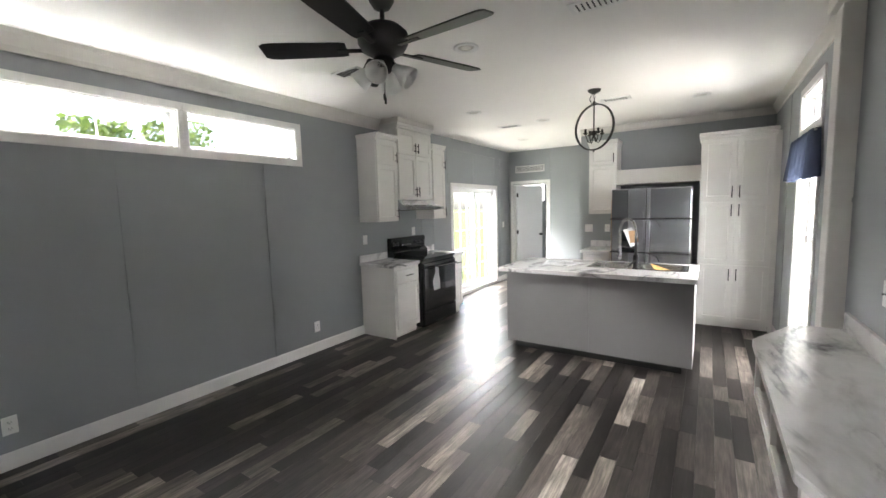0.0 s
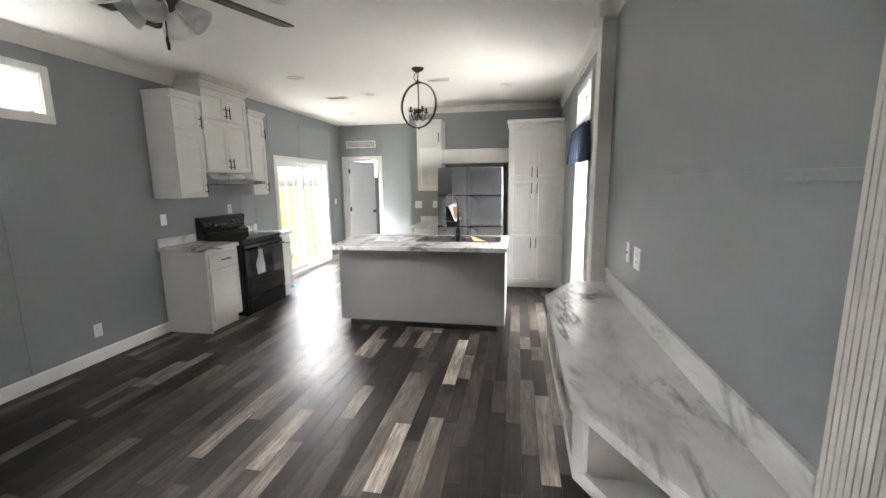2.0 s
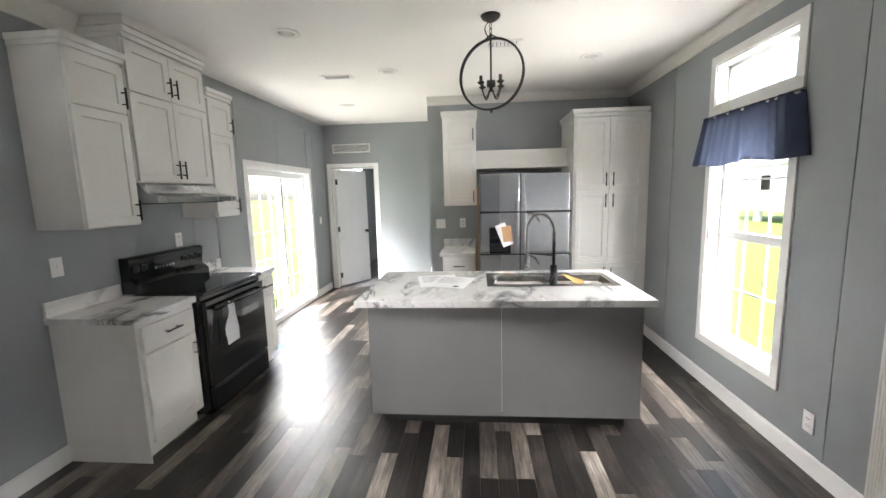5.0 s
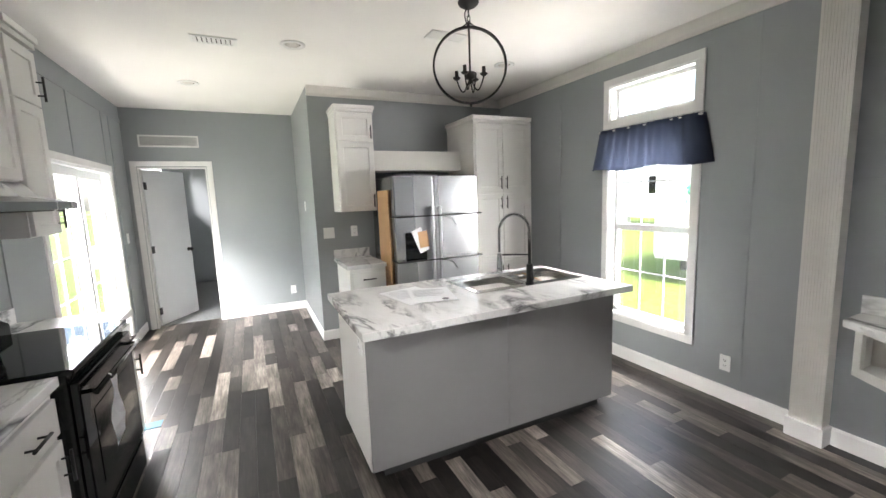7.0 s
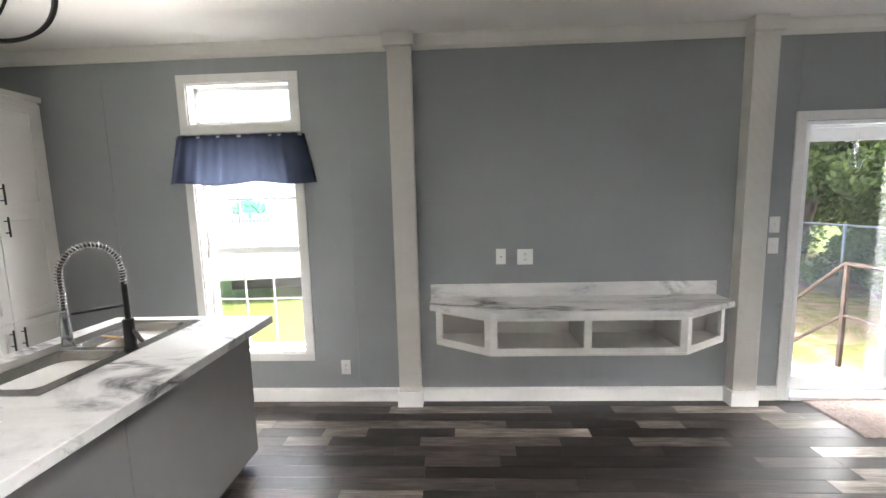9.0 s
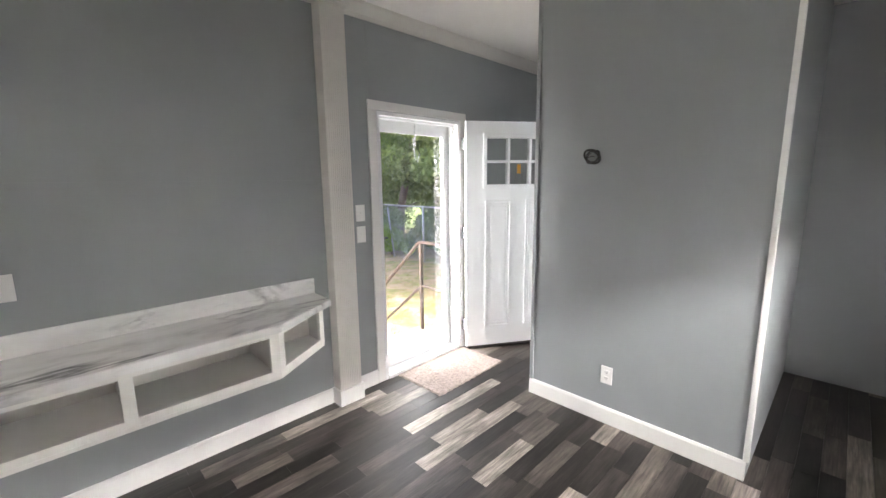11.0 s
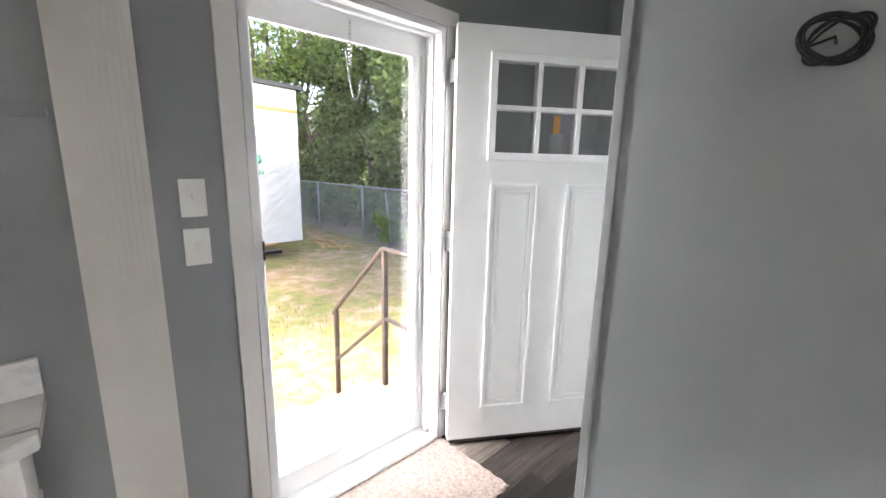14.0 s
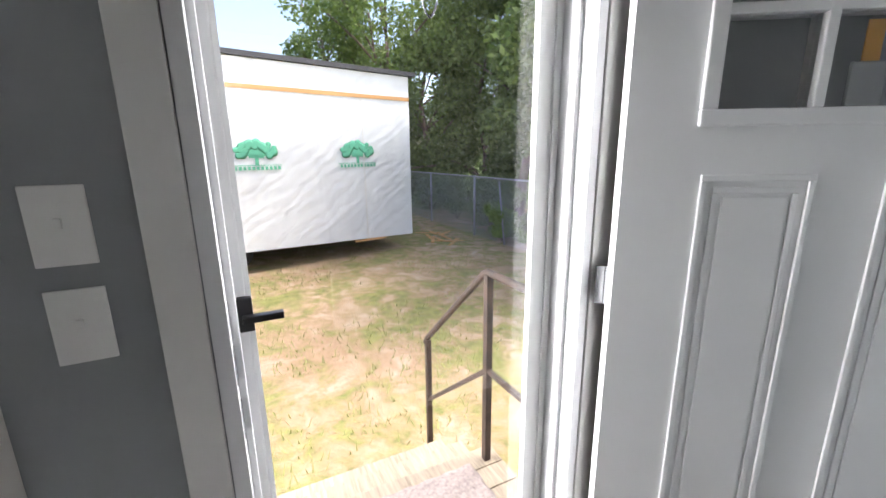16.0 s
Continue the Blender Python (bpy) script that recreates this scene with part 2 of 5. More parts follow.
def ground_material(name, dry):
    m, n, l, b = material(name)
    big = noise_tex(n, l, 0.35, 6, (1, 1, 1), 0.65, 0.6)
    fine = noise_tex(n, l, 9, 6, (1, 1, 1), 0.7)
    mid = noise_tex(n, l, 2.6, 6, (1, 1, 1), 0.7, 0.4)
    tuft = ramp(n, l, fine, [(0.3, (0.10, 0.115, 0.03)), (0.6, (0.23, 0.225, 0.07))])
    soil = ramp(n, l, mid, [(0.3, (0.25, 0.15, 0.085)), (0.55, (0.33, 0.225, 0.14)), (0.72, (0.42, 0.34, 0.26))])
    lawn = ramp(n, l, fine, [(0.3, (0.075, 0.12, 0.02)), (0.65, (0.17, 0.225, 0.05))])
    mx0 = n.new("ShaderNodeMix")
    mx0.data_type = "RGBA"
    ov = n.new("ShaderNodeMath")
    ov.operation = "MULTIPLY_ADD"
    ov.inputs[1].default_value = 0.6
    l.new(mid, ov.inputs[0])
    half = n.new("ShaderNodeMath")
    half.operation = "MULTIPLY"
    half.inputs[1].default_value = 0.4
    l.new(big, half.inputs[0])
    l.new(half.outputs[0], ov.inputs[2])
    l.new(ramp(n, l, ov.outputs[0], [(0.44 - dry, (0, 0, 0)), (0.54 - dry, (1, 1, 1))]), mx0.inputs["Factor"])
    l.new(tuft, mx0.inputs["A"])
    l.new(soil, mx0.inputs["B"])
    # mown lawn round the other sides of the house, worn sandy soil by the front steps
    co = n.new("ShaderNodeTexCoord")
    ds = n.new("ShaderNodeVectorMath")
    ds.operation = "DISTANCE"
    ds.inputs[1].default_value = (7.0, -3.5, -0.62)
    l.new(co.outputs["Object"], ds.inputs[0])
    far = n.new("ShaderNodeMapRange")
    far.inputs["From Min"].default_value, far.inputs["From Max"].default_value = 6.0, 9.5
    l.new(ds.outputs["Value"], far.inputs[0])
    mx = n.new("ShaderNodeMix")
    mx.data_type = "RGBA"
    l.new(far.outputs[0], mx.inputs["Factor"])
    l.new(mx0.outputs["Result"], mx.inputs["A"])
    l.new(lawn, mx.inputs["B"])
    l.new(mx.outputs["Result"], b.inputs["Base Color"])
    b.inputs["Roughness"].default_value = 0.95
    bump(n, l, b, fine, 0.8, 0.03)
    return m


def leaf_material(name, a, c):
    m, n, l, b = material(name)
    rnd = n.new("ShaderNodeNewGeometry").outputs["Random Per Island"]
    l.new(ramp(n, l, rnd, [(0.0, a), (0.7, c), (1.0, [v * 1.5 for v in c])]), b.inputs["Base Color"])
    b.inputs["Roughness"].default_value = 0.6
    b.inputs["Subsurface Weight"].default_value = 0.0
    return m


def boards_material():
    m, n, l, b = material("weathered deck boards")
    f = noise_tex(n, l, 14, 6, (0.35, 4, 1), 0.65)
    l.new(ramp(n, l, f, [(0.3, (0.22, 0.17, 0.12)), (0.7, (0.42, 0.34, 0.25))]), b.inputs["Base Color"])
    b.inputs["Roughness"].default_value = 0.85
    bump(n, l, b, f, 0.5, 0.003)
    return m


WRAP, MARBLE, DECK = wrap_material(), marble_material(), boards_material()
PLANK, PLANKS = plank_material("weathered plank floor", False), plank_material("weathered plank floor, far", True)
GROUND = ground_material("dry grass and sandy soil", 0.0)
LEAF = leaf_material("tree leaves", (0.05, 0.085, 0.025), (0.15, 0.20, 0.06))
BUSHLEAF = leaf_material("bush leaves", (0.06, 0.12, 0.02), (0.17, 0.26, 0.05))
let_light_through(LEAF, (0.16, 0.24, 0.05), 0.4)
let_light_through(BUSHLEAF, (0.25, 0.38, 0.06), 0.4)
GRASS = leaf_material("grass blades", (0.20, 0.21, 0.07), (0.36, 0.36, 0.15))
let_light_through(GRASS, (0.28, 0.31, 0.10), 0.4)


# ---- mesh helpers ----
def add_box(bm, x0, x1, y0, y1, z0, z1, m=None):
    co = [(x, y, z) for x in (x0, x1) for y in (y0, y1) for z in (z0, z1)]
    v = [bm.verts.new(m @ Vector(c) if m else c) for c in co]
    for f in ((0, 1, 3, 2), (4, 6, 7, 5), (0, 4, 5, 1), (2, 3, 7, 6), (0, 2, 6, 4), (1, 5, 7, 3)):
        bm.faces.new([v[i] for i in f])
    return v


def boxes(*specs, bevel=0.0, m=None):
    bm = bmesh.new()
    for s in specs:
        add_box(bm, *s, m=m)
    bmesh.ops.recalc_face_normals(bm, faces=bm.faces)
    if bevel:
        bmesh.ops.bevel(bm, geom=bm.edges[:], offset=bevel, segments=2, profile=0.6, affect="EDGES")
    return bm


def prism(pts, z0, z1, bevel=0.0):
    """An upright prism on a plan of points."""
    bm = bmesh.new()
    lo = [bm.verts.new((x, y, z0)) for x, y in pts]
    hi = [bm.verts.new((x, y, z1)) for x, y in pts]
    bm.faces.new(lo[::-1])
    bm.faces.new(hi)
    for i in range(len(pts)):
        j = (i + 1) % len(pts)
        bm.faces.new((lo[i], lo[j], hi[j], hi[i]))
    bmesh.ops.recalc_face_normals(bm, faces=bm.faces)
    if bevel:
        bmesh.ops.bevel(bm, geom=bm.edges[:], offset=bevel, segments=2, affect="EDGES")
    return bm


def extrude_profile(prof, a, b, up=Vector((0, 0, 1))):
    """A profile of (out, up) points swept from a to b; out is to the left of the way."""
    a, b = Vector(a), Vector(b)
    way = (b - a).normalized()
    out = up.cross(way)
    bm = bmesh.new()
    r1 = [bm.verts.new(a + out * o + up * u) for o, u in prof]
    r2 = [bm.verts.new(b + out * o + up * u) for o, u in prof]
    k = len(prof)
    for i in range(k):
        j = (i + 1) % k
        bm.faces.new((r1[i], r1[j], r2[j], r2[i]))
    bm.faces.new(r1[::-1])
    bm.faces.new(r2)
    bmesh.ops.recalc_face_normals(bm, faces=bm.faces)
    return bm


def lathe(prof, m=None, seg=32, bm=None):
    """A turned shape from (radius, height) points."""
    bm = bm or bmesh.new()
    m = m or Matrix()
    rings = []
    for r, z in prof:
        rings.append([bm.verts.new(m @ Vector((r * math.cos(2 * math.pi * i / seg), r * math.sin(2 * math.pi * i / seg), z))) for i in range(seg)])
    for a, b in zip(rings, rings[1:]):
        for i in range(seg):
            j = (i + 1) % seg
            f = bm.faces.new((a[i], a[j], b[j], b[i]))
            f.smooth = True
    for ring, r in ((rings[0], prof[0][0]), (rings[-1], prof[-1][0])):
        if r > 1e-4:
            bm.faces.new(ring)
    bmesh.ops.remove_doubles(bm, verts=bm.verts, dist=1e-5)
    bmesh.ops.recalc_face_normals(bm, faces=bm.faces)
    return bm


def tube(points, r, seg=10, closed=False, bm=None):
    """A round bar along points."""
    bm = bm or bmesh.new()
    pts = [Vector(p) for p in points]
    k = len(pts)
    rings = []
    ref = None
    for i, p in enumerate(pts):
        a = pts[(i - 1) % k] if closed or i else p
        b = pts[(i + 1) % k] if closed or i < k - 1 else p
        d = (b - a).normalized()
        if ref is None:
            ref = d.orthogonal().normalized()
        ref = (ref - d * ref.dot(d)).normalized()
        s = d.cross(ref)
        rings.append([bm.verts.new(p + r * (math.cos(2 * math.pi * j / seg) * ref + math.sin(2 * math.pi * j / seg) * s)) for j in range(seg)])
    for i in range(k if closed else k - 1):
        a, b = rings[i], rings[(i + 1) % k]
        for j in range(seg):
            f = bm.faces.new((a[j], a[(j + 1) % seg], b[(j + 1) % seg], b[j]))
            f.smooth = True
    if not closed:
        bm.faces.new(rings[0][::-1])
        bm.faces.new(rings[-1])
    bmesh.ops.recalc_face_normals(bm, faces=bm.faces)
    return bm


def mesh_of(name, bm, mat):
    me = bpy.data.meshes.new(name)
    bm.to_mesh(me)
    bm.free()
    me.materials.append(mat)
    return me


def thing(name, base, label, category, group="", kind=""):
    e = new(name)
    e.empty_display_size = 0.1
    e.location = base
    return tagged(e, label, category, group, kind)


def part(name, bm, mat, parent, label=""):
    """One mesh under a thing or a part, with its shape given in the room's metres."""
    ob = new(name, mesh_of(name, bm, mat))
    ob.parent = parent
    up = parent
    off = Vector()
    while up:
        off += up.location
        up = up.parent
    ob.location = -off
    return tagged(ob, label) if label else ob


def solid(name, bm, mat, label, category, group="", kind=""):
    return tagged(new(name, mesh_of(name, bm, mat)), label, category, group, kind)


def cut(u0, u1, z0, z1, holes):
    """The rectangles left of a wall once its openings are taken out."""
    us = sorted({u0, u1, *[h[0] for h in holes], *[h[1] for h in holes]})
    out = []
    for a, b in zip(us, us[1:]):
        z = z0
        for h in sorted([h for h in holes if h[0] <= a + 1e-6 and h[1] >= b - 1e-6], key=lambda h: h[2]):
            if h[2] > z:
                out.append((a, b, z, h[2]))
            z = h[3]
        if z < z1:
            out.append((a, b, z, z1))
    return out


def wall_x(name, x0, x1, y0, y1, holes=(), z0=-0.1, z1=2.95, mat=None, label="grey painted panel wall"):
    return solid(name, boxes(*[(x0, x1, a, b, c, d) for a, b, c, d in cut(y0, y1, z0, z1, holes)]), mat or WALL, label, "wall", kind="structure")


def wall_y(name, y0, y1, x0, x1, holes=(), z0=-0.1, z1=2.95, mat=None, label="grey painted panel wall"):
    return solid(name, boxes(*[(a, b, y0, y1, c, d) for a, b, c, d in cut(x0, x1, z0, z1, holes)]), mat or WALL, label, "wall", kind="structure")


# ---- the shell ----
XL, XR, YB, YF, H = -3.51, 0.78, 8.14, -1.92, 2.715
YW = 6.57       # fridge wall
XV = -1.59      # side of the block behind the fridge wall
west = wall_x("wall_west", XL - 0.13, XL, YF - 0.1, 11.5, [(0.17, 1.62, 2.10, 2.41), (1.69, 2.74, 2.10, 2.41), (5.79, 7.49, 0.03, 1.94), (8.9, 10.4, 1.7, 2.4)])
east = wall_x("wall_east", XR, XR + 0.13, YF - 0.1, 11.5, [(4.03, 4.81, 0.40, 2.02), (4.03, 4.81, 2.15, 2.45), (-0.47, 0.39, -0.1, 2.045)])
back = wall_y("wall_back", YB, YB + 0.1, XL, XV - 0.002, [(-3.40, -2.67, -0.1, 2.02)])
fridge_wall = wall_y("wall_fridge", YW, YW + 0.1, XV, XR)
side_block = wall_x("wall_hall_side", XV, XV + 0.1, YW + 0.1, YB + 0.1)
wall_y("wall_bedroom", 11.4, 11.5, XL, XR)
wall_y("wall_entry_end", YF - 0.1, YF, XL, XR)
part_wall = wall_y("wall_partition", -0.35, -0.25, -1.435, -0.15)
wall_x("wall_partition_entry", -0.25, -0.15, YF, -0.352)
wall_x("wall_partition_hall", -1.435, -1.335, YF, -0.352)
solid("ceiling", boxes((XL - 0.13, XR + 0.13, YF - 0.1, 11.5, H, H + 0.05)), CEILING, "white textured flat ceiling", "ceiling", kind="structure")
solid("roof", boxes((XL - 0.35, XR + 0.35, YF - 0.3, 11.8, 2.96, 3.05)), ROOFING, "dark flat roof over the house", "roof", kind="structure")
floor = solid("floor", boxes((XL, XR + 0.13, YF, YB + 0.1, -0.1, -0.004)), SLOT, "dark weathered plank vinyl floor", "floor", kind="structure")
solid("bedroom_floor", boxes((XL, XR, YB + 0.1, 11.4, -0.1, 0.004)), CARPET, "grey carpet beyond the open door", "carpet", kind="structure")

# thin battens over the joints of the wall panels
for y in (0.0, 1.185, 2.364):
    part("batten", boxes((XL, XL + 0.007, y - 0.012, y + 0.012, 0.11, 2.02)), WALL, west)
for y in (3.636, 5.46):
    part("batten", boxes((XR - 0.004, XR, y - 0.012, y + 0.012, 0.11, 2.62)), WALL, east)
part("batten", boxes((XR - 0.004, XR, 0.425, 0.449, 2.112, 2.62)), WALL, east)
part("batten", boxes((XR - 0.010, XR, 0.85, 3.115, 1.535, 1.562), bevel=0.002), WALL, east)
for x in (-2.61, -1.68):
    part("batten", boxes((x - 0.012, x + 0.012, YB - 0.004, YB, 0.11 if x > -2 else 2.1, H)), WALL, back)
for y0, y1, z0, z1 in ((5.655, 5.70, 1.98, 2.53), (6.54, 6.585, 1.98, 2.53), (7.42, 7.465, 1.98, 2.53), (7.66, 7.705, 0.11, 2.53), (5.655, 8.13, 2.53, 2.58), (5.22, 5.265, 0.11, 2.6)):
    part("batten", boxes((XL, XL + 0.008, y0, y1, z0, z1)), WALL, west)
part("batten", boxes((XL, XL + 0.008, 4.90, 4.95, 1.0, 1.42)), WALL, west)

# baseboards
BB = [(0, 0), (0.012, 0), (0.012, 0.095), (0.006, 0.11), (0, 0.11)]


def baseboard(a, b, label="white baseboard along the wall"):
    return solid("baseboard", extrude_profile(BB, a, b), TRIM, label, "baseboard", kind="structure")


baseboard((XL, 3.60, 0), (XL, YF, 0))
baseboard((XL, 5.75, 0), (XL, 5.18, 0))
baseboard((XL, YB, 0), (XL, 7.53, 0))
baseboard((XR, 3.315, 0), (XR, 5.90, 0))
baseboard((XR, 0.852, 0), (XR, 3.12, 0))
baseboard((XR, 0.46, 0), (XR, 0.652, 0))
baseboard((XR, YF, 0), (XR, -0.545, 0))
baseboard((XV, YB, 0), (-2.60, YB, 0))
baseboard((XV, YW, 0), (XV, YB, 0))
baseboard((-1.405, YW, 0), (XV - 0.012, YW, 0))
baseboard((-1.435, -0.25, 0), (-0.15, -0.25, 0))
baseboard((-0.15, -0.238, 0), (-0.15, YF, 0))
baseboard((-0.15, YF, 0), (XR, YF, 0))

# crown moulding
CR = [(0, -0.095), (0.012, -0.095), (0.016, -0.07), (0.05, -0.02), (0.055, -0.001), (0, -0.001)]


def crown(a, b, k=1.0):
    return solid("crown_moulding", extrude_profile([(o * k, u * k if u < -0.01 else u) for o, u in CR], a, b), CREAM, "cream crown moulding under the ceiling", "moulding", kind="structure")


crown((XL, 4.0, H), (XL, YF, H), 1.36)
crown((XR, 3.307, H), (XR, YW, H))
crown((XR, 0.844, H), (XR, 3.128, H))
crown((XR, YF, H), (XR, 0.66, H))
crown((XR, YW, H), (XV, YW, H))
crown((-0.15, YF, H), (XR, YF, H))
solid("corner_trim", boxes((-0.165, -0.138, -0.262, -0.238, 0.11, H), bevel=0.004), WALL, "thin grey painted trim on the wall's corner", "trim", kind="structure")
solid("corner_trim", boxes((-1.447, -1.42, -0.262, -0.238, 0.11, H), bevel=0.004), TRIM, "thin white trim on the wall's corner", "trim", kind="structure")


def column(y0, y1):
    """A boxed wall column with grooves, foot and cap."""
    t = thing("column", (XR - 0.05, (y0 + y1) / 2, 0), "cream boxed wall column with fine grooves", "column", "columns beside the shelf", "structure")
    specs = [(XR - 0.092, XR, y0 + 0.006, y1 - 0.006, 0.0, H)]
    k = 11
    w = (y1 - y0 - 0.02) / k
    for i in range(k):
        specs.append((XR - 0.0955, XR - 0.09, y0 + 0.01 + w * i + 0.0015, y0 + 0.01 + w * (i + 1) - 0.0015, 0.13, 2.60))
    part("shaft", boxes(*specs), CREAM, t)
    part("foot", boxes((XR - 0.107, XR, y0 - 0.008, y1 + 0.008, 0, 0.115), bevel=0.004), TRIM, t)
    part("cap", boxes((XR - 0.125, XR, y0 - 0.02, y1 + 0.02, 2.62, H - 0.001), bevel=0.008), CREAM, t)


column(3.130, 3.305)
column(0.662, 0.842)

# ---- windows ----


def window_x(name, xin, xout, y0, y1, z0, z1, cols, rows, sash=False, casing=0.062, sides=(0.062, 0.062), label="white framed window"):
    """A window in a wall that runs along y: casing on the room side, frame, bars and panes. xin is the wall's room face."""
    s = 1 if xout > xin else -1
    t = thing(name, (xin, (y0 + y1) / 2, z0), label, "window", kind="structure")

    def bx(xa, xb, *r, bevel=0.0):
        return boxes((min(xa, xb), max(xa, xb), *r), bevel=bevel)

    c = casing
    ca, cb = sides
    for r in ((y0 - ca, y1 + cb, z1, z1 + c), (y0 - ca, y1 + cb, z0 - c, z0), (y0 - ca, y0, z0, z1), (y1, y1 + cb, z0, z1)):
        part("casing", bx(xin - s * 0.014, xin, *r, bevel=0.002), TRIM, t)
    d = 0.012
    for r in ((y0, y1, z1 - d, z1), (y0, y1, z0, z0 + d), (y0, y0 + d, z0, z1), (y1 - d, y1, z0, z1)):
        part("jamb", bx(xin - s * 0.003, xout, *r), TRIM, t)
    xf = xin + s * 0.075
    f = 0.032
    a0, a1, b0, b1 = y0 + d, y1 - d, z0 + d, z1 - d
    for r in ((a0, a1, b1 - f, b1), (a0, a1, b0, b0 + f), (a0, a0 + f, b0, b1), (a1 - f, a1, b0, b1)):
        part("window_frame", bx(xf, xf + s * 0.05, *r, bevel=0.003), VINYL, t)
    a0, a1, b0, b1 = a0 + f, a1 - f, b0 + f, b1 - f
    spans = [(b0, b1)]
    if sash:
        zm = (b0 + b1) / 2
        part("meeting_rail", bx(xf - s * 0.008, xf + s * 0.045, a0, a1, zm - 0.028, zm + 0.028, bevel=0.003), VINYL, t)
        spans = [(b0, zm - 0.028), (zm + 0.028, b1)]
    for k, (c0, c1) in enumerate(spans):
        for i in range(1, cols):
            y = a0 + (a1 - a0) * i / cols
            part("glazing_bar", bx(xf + s * 0.02, xf + s * 0.026, y - 0.006, y + 0.006, c0, c1), VINYL, t)
        for i in range(1, rows):
            z = c0 + (c1 - c0) * i / rows
            part("glazing_bar", bx(xf + s * 0.0195, xf + s * 0.0255, a0, a1, z - 0.006, z + 0.006), VINYL, t)
        p = part("pane", bx(xf + s * 0.028, xf + s * 0.032, a0, a1, c0, c1), GLASS, t)
        p.visible_shadow = False
    return t


window_x("window_1", XL, XL - 0.13, 0.17, 1.62, 2.10, 2.41, 3, 1, sides=(0.062, 0.0345), label="white framed narrow high window")
window_x("window_2", XL, XL - 0.13, 1.69, 2.74, 2.10, 2.41, 3, 1, sides=(0.0345, 0.062), label="white framed narrow high window")
window_x("window_3", XR, XR + 0.13, 4.03, 4.81, 2.15, 2.45, 3, 1, label="white framed transom window above the valance")
window_x("window_4", XR, XR + 0.13, 4.03, 4.81, 0.40, 2.02, 3, 2, True, label="tall white framed sash window with bars")

# sliding patio door
slider = thing("sliding_door", (XL, 6.64, 0), "white vinyl sliding patio door, shut", "sliding door", kind="structure")
for r in ((5.75, 7.53, 1.925, 1.985), (5.75, 5.805, 0.0, 1.925), (7.475, 7.53, 0.0, 1.925)):
    part("casing", boxes((XL, XL + 0.014, *r), bevel=0.002), TRIM, slider)
for r in ((5.79, 7.49, 1.90, 1.94), (5.79, 5.83, 0.07, 1.90), (7.45, 7.49, 0.07, 1.90), (5.79, 7.49, 0.0, 0.07)):
    part("door_frame", boxes((XL - 0.125, XL + 0.004, *r), bevel=0.003), VINYL, slider)
for x, y0, y1 in ((XL - 0.05, 5.83, 6.68), (XL - 0.09, 6.60, 7.45)):
    for r in ((y0, y1, 1.825, 1.898), (y0, y1, 0.072, 0.16), (y0, y0 + 0.07, 0.16, 1.825), (y1 - 0.07, y1, 0.16, 1.825)):
        part("panel_frame", boxes((x - 0.018, x + 0.018, *r), bevel=0.003), VINYL, slider)
    for i in (1, 2):
        y = y0 + 0.07 + (y1 - y0 - 0.14) * i / 3
        part("glazing_bar", boxes((x - 0.003, x + 0.003, y - 0.004, y + 0.004, 0.16, 1.825)), VINYL, slider)
    for i in (1, 2, 3, 4):
        z = 0.16 + 1.665 * i / 5
        part("glazing_bar", boxes((x - 0.0034, x + 0.0034, y0 + 0.07, y1 - 0.07, z - 0.004, z + 0.004)), VINYL, slider)
    p = part("pane", boxes((x - 0.009, x - 0.005, y0 + 0.07, y1 - 0.07, 0.16, 1.825)), GLASS, slider)
    p.visible_shadow = False
part("handle", boxes((XL - 0.03, XL + 0.03, 7.395, 7.425, 0.92, 1.16), bevel=0.006), VINYL, slider)

# valance
def valance():
    bm = bmesh.new()
    nu, nv = 90, 10
    grid = []
    for j in range(nv + 1):
        v = j / nv
        row = []
        for i in range(nu + 1):
            u = i / nu
            y = 4.42 + (u - 0.5) * (0.96 + 0.15 * v)
            fold = 0.016 * math.sin(u * 31 + 1.3 * math.sin(u * 9)) * (0.3 + v) + 0.006 * math.sin(u * 80)
            end = max(0, abs(u - 0.5) * 2 - 0.9) / 0.1
            x = XR - 0.016 - 0.055 * (1 - end * end) * (0.75 + 0.35 * v) + fold * (1 - end)
            z = 2.072 - v * (0.355 + 0.012 * math.sin(u * 12))
            row.append(bm.verts.new((min(x, XR - 0.016), y, z)))
        grid.append(row)
    for j in range(nv):
        for i in range(nu):
            f = bm.faces.new((grid[j][i], grid[j][i + 1], grid[j + 1][i + 1], grid[j + 1][i]))
            f.smooth = True
    bmesh.ops.solidify(bm, geom=bm.faces[:], thickness=0.0025)
    t = thing("valance", (XR, 4.42, 1.72), "navy gathered cloth valance over the window", "valance")
    part("cloth", bm, FABRIC, t)
    part("rod", tube([(XR - 0.045, 3.95, 2.06), (XR - 0.045, 4.89, 2.06)], 0.008), TRIM, t, "white curtain rod")


valance()

# ---- doors ----
bd = thing("door_1", (-3.03, YB, 0), "white flush bedroom door standing open", "door", kind="structure")
for r in ((-3.468, -2.603, 2.03, 2.092), (-3.468, -3.405, 0, 2.03), (-2.665, -2.603, 0, 2.03)):
    part("casing", boxes((r[0], r[1], YB - 0.014, YB, r[2], r[3]), bevel=0.003), TRIM, bd)
for r in ((-3.40, -3.385, 0, 2.02), (-2.685, -2.67, 0, 2.02), (-3.385, -2.685, 2.005, 2.02)):
    part("jamb", boxes((r[0], r[1], YB - 0.003, YB + 0.103, r[2], r[3])), TRIM, bd)
lm = pose(-3.383, YB + 0.105, 0, 0, 0, 60)
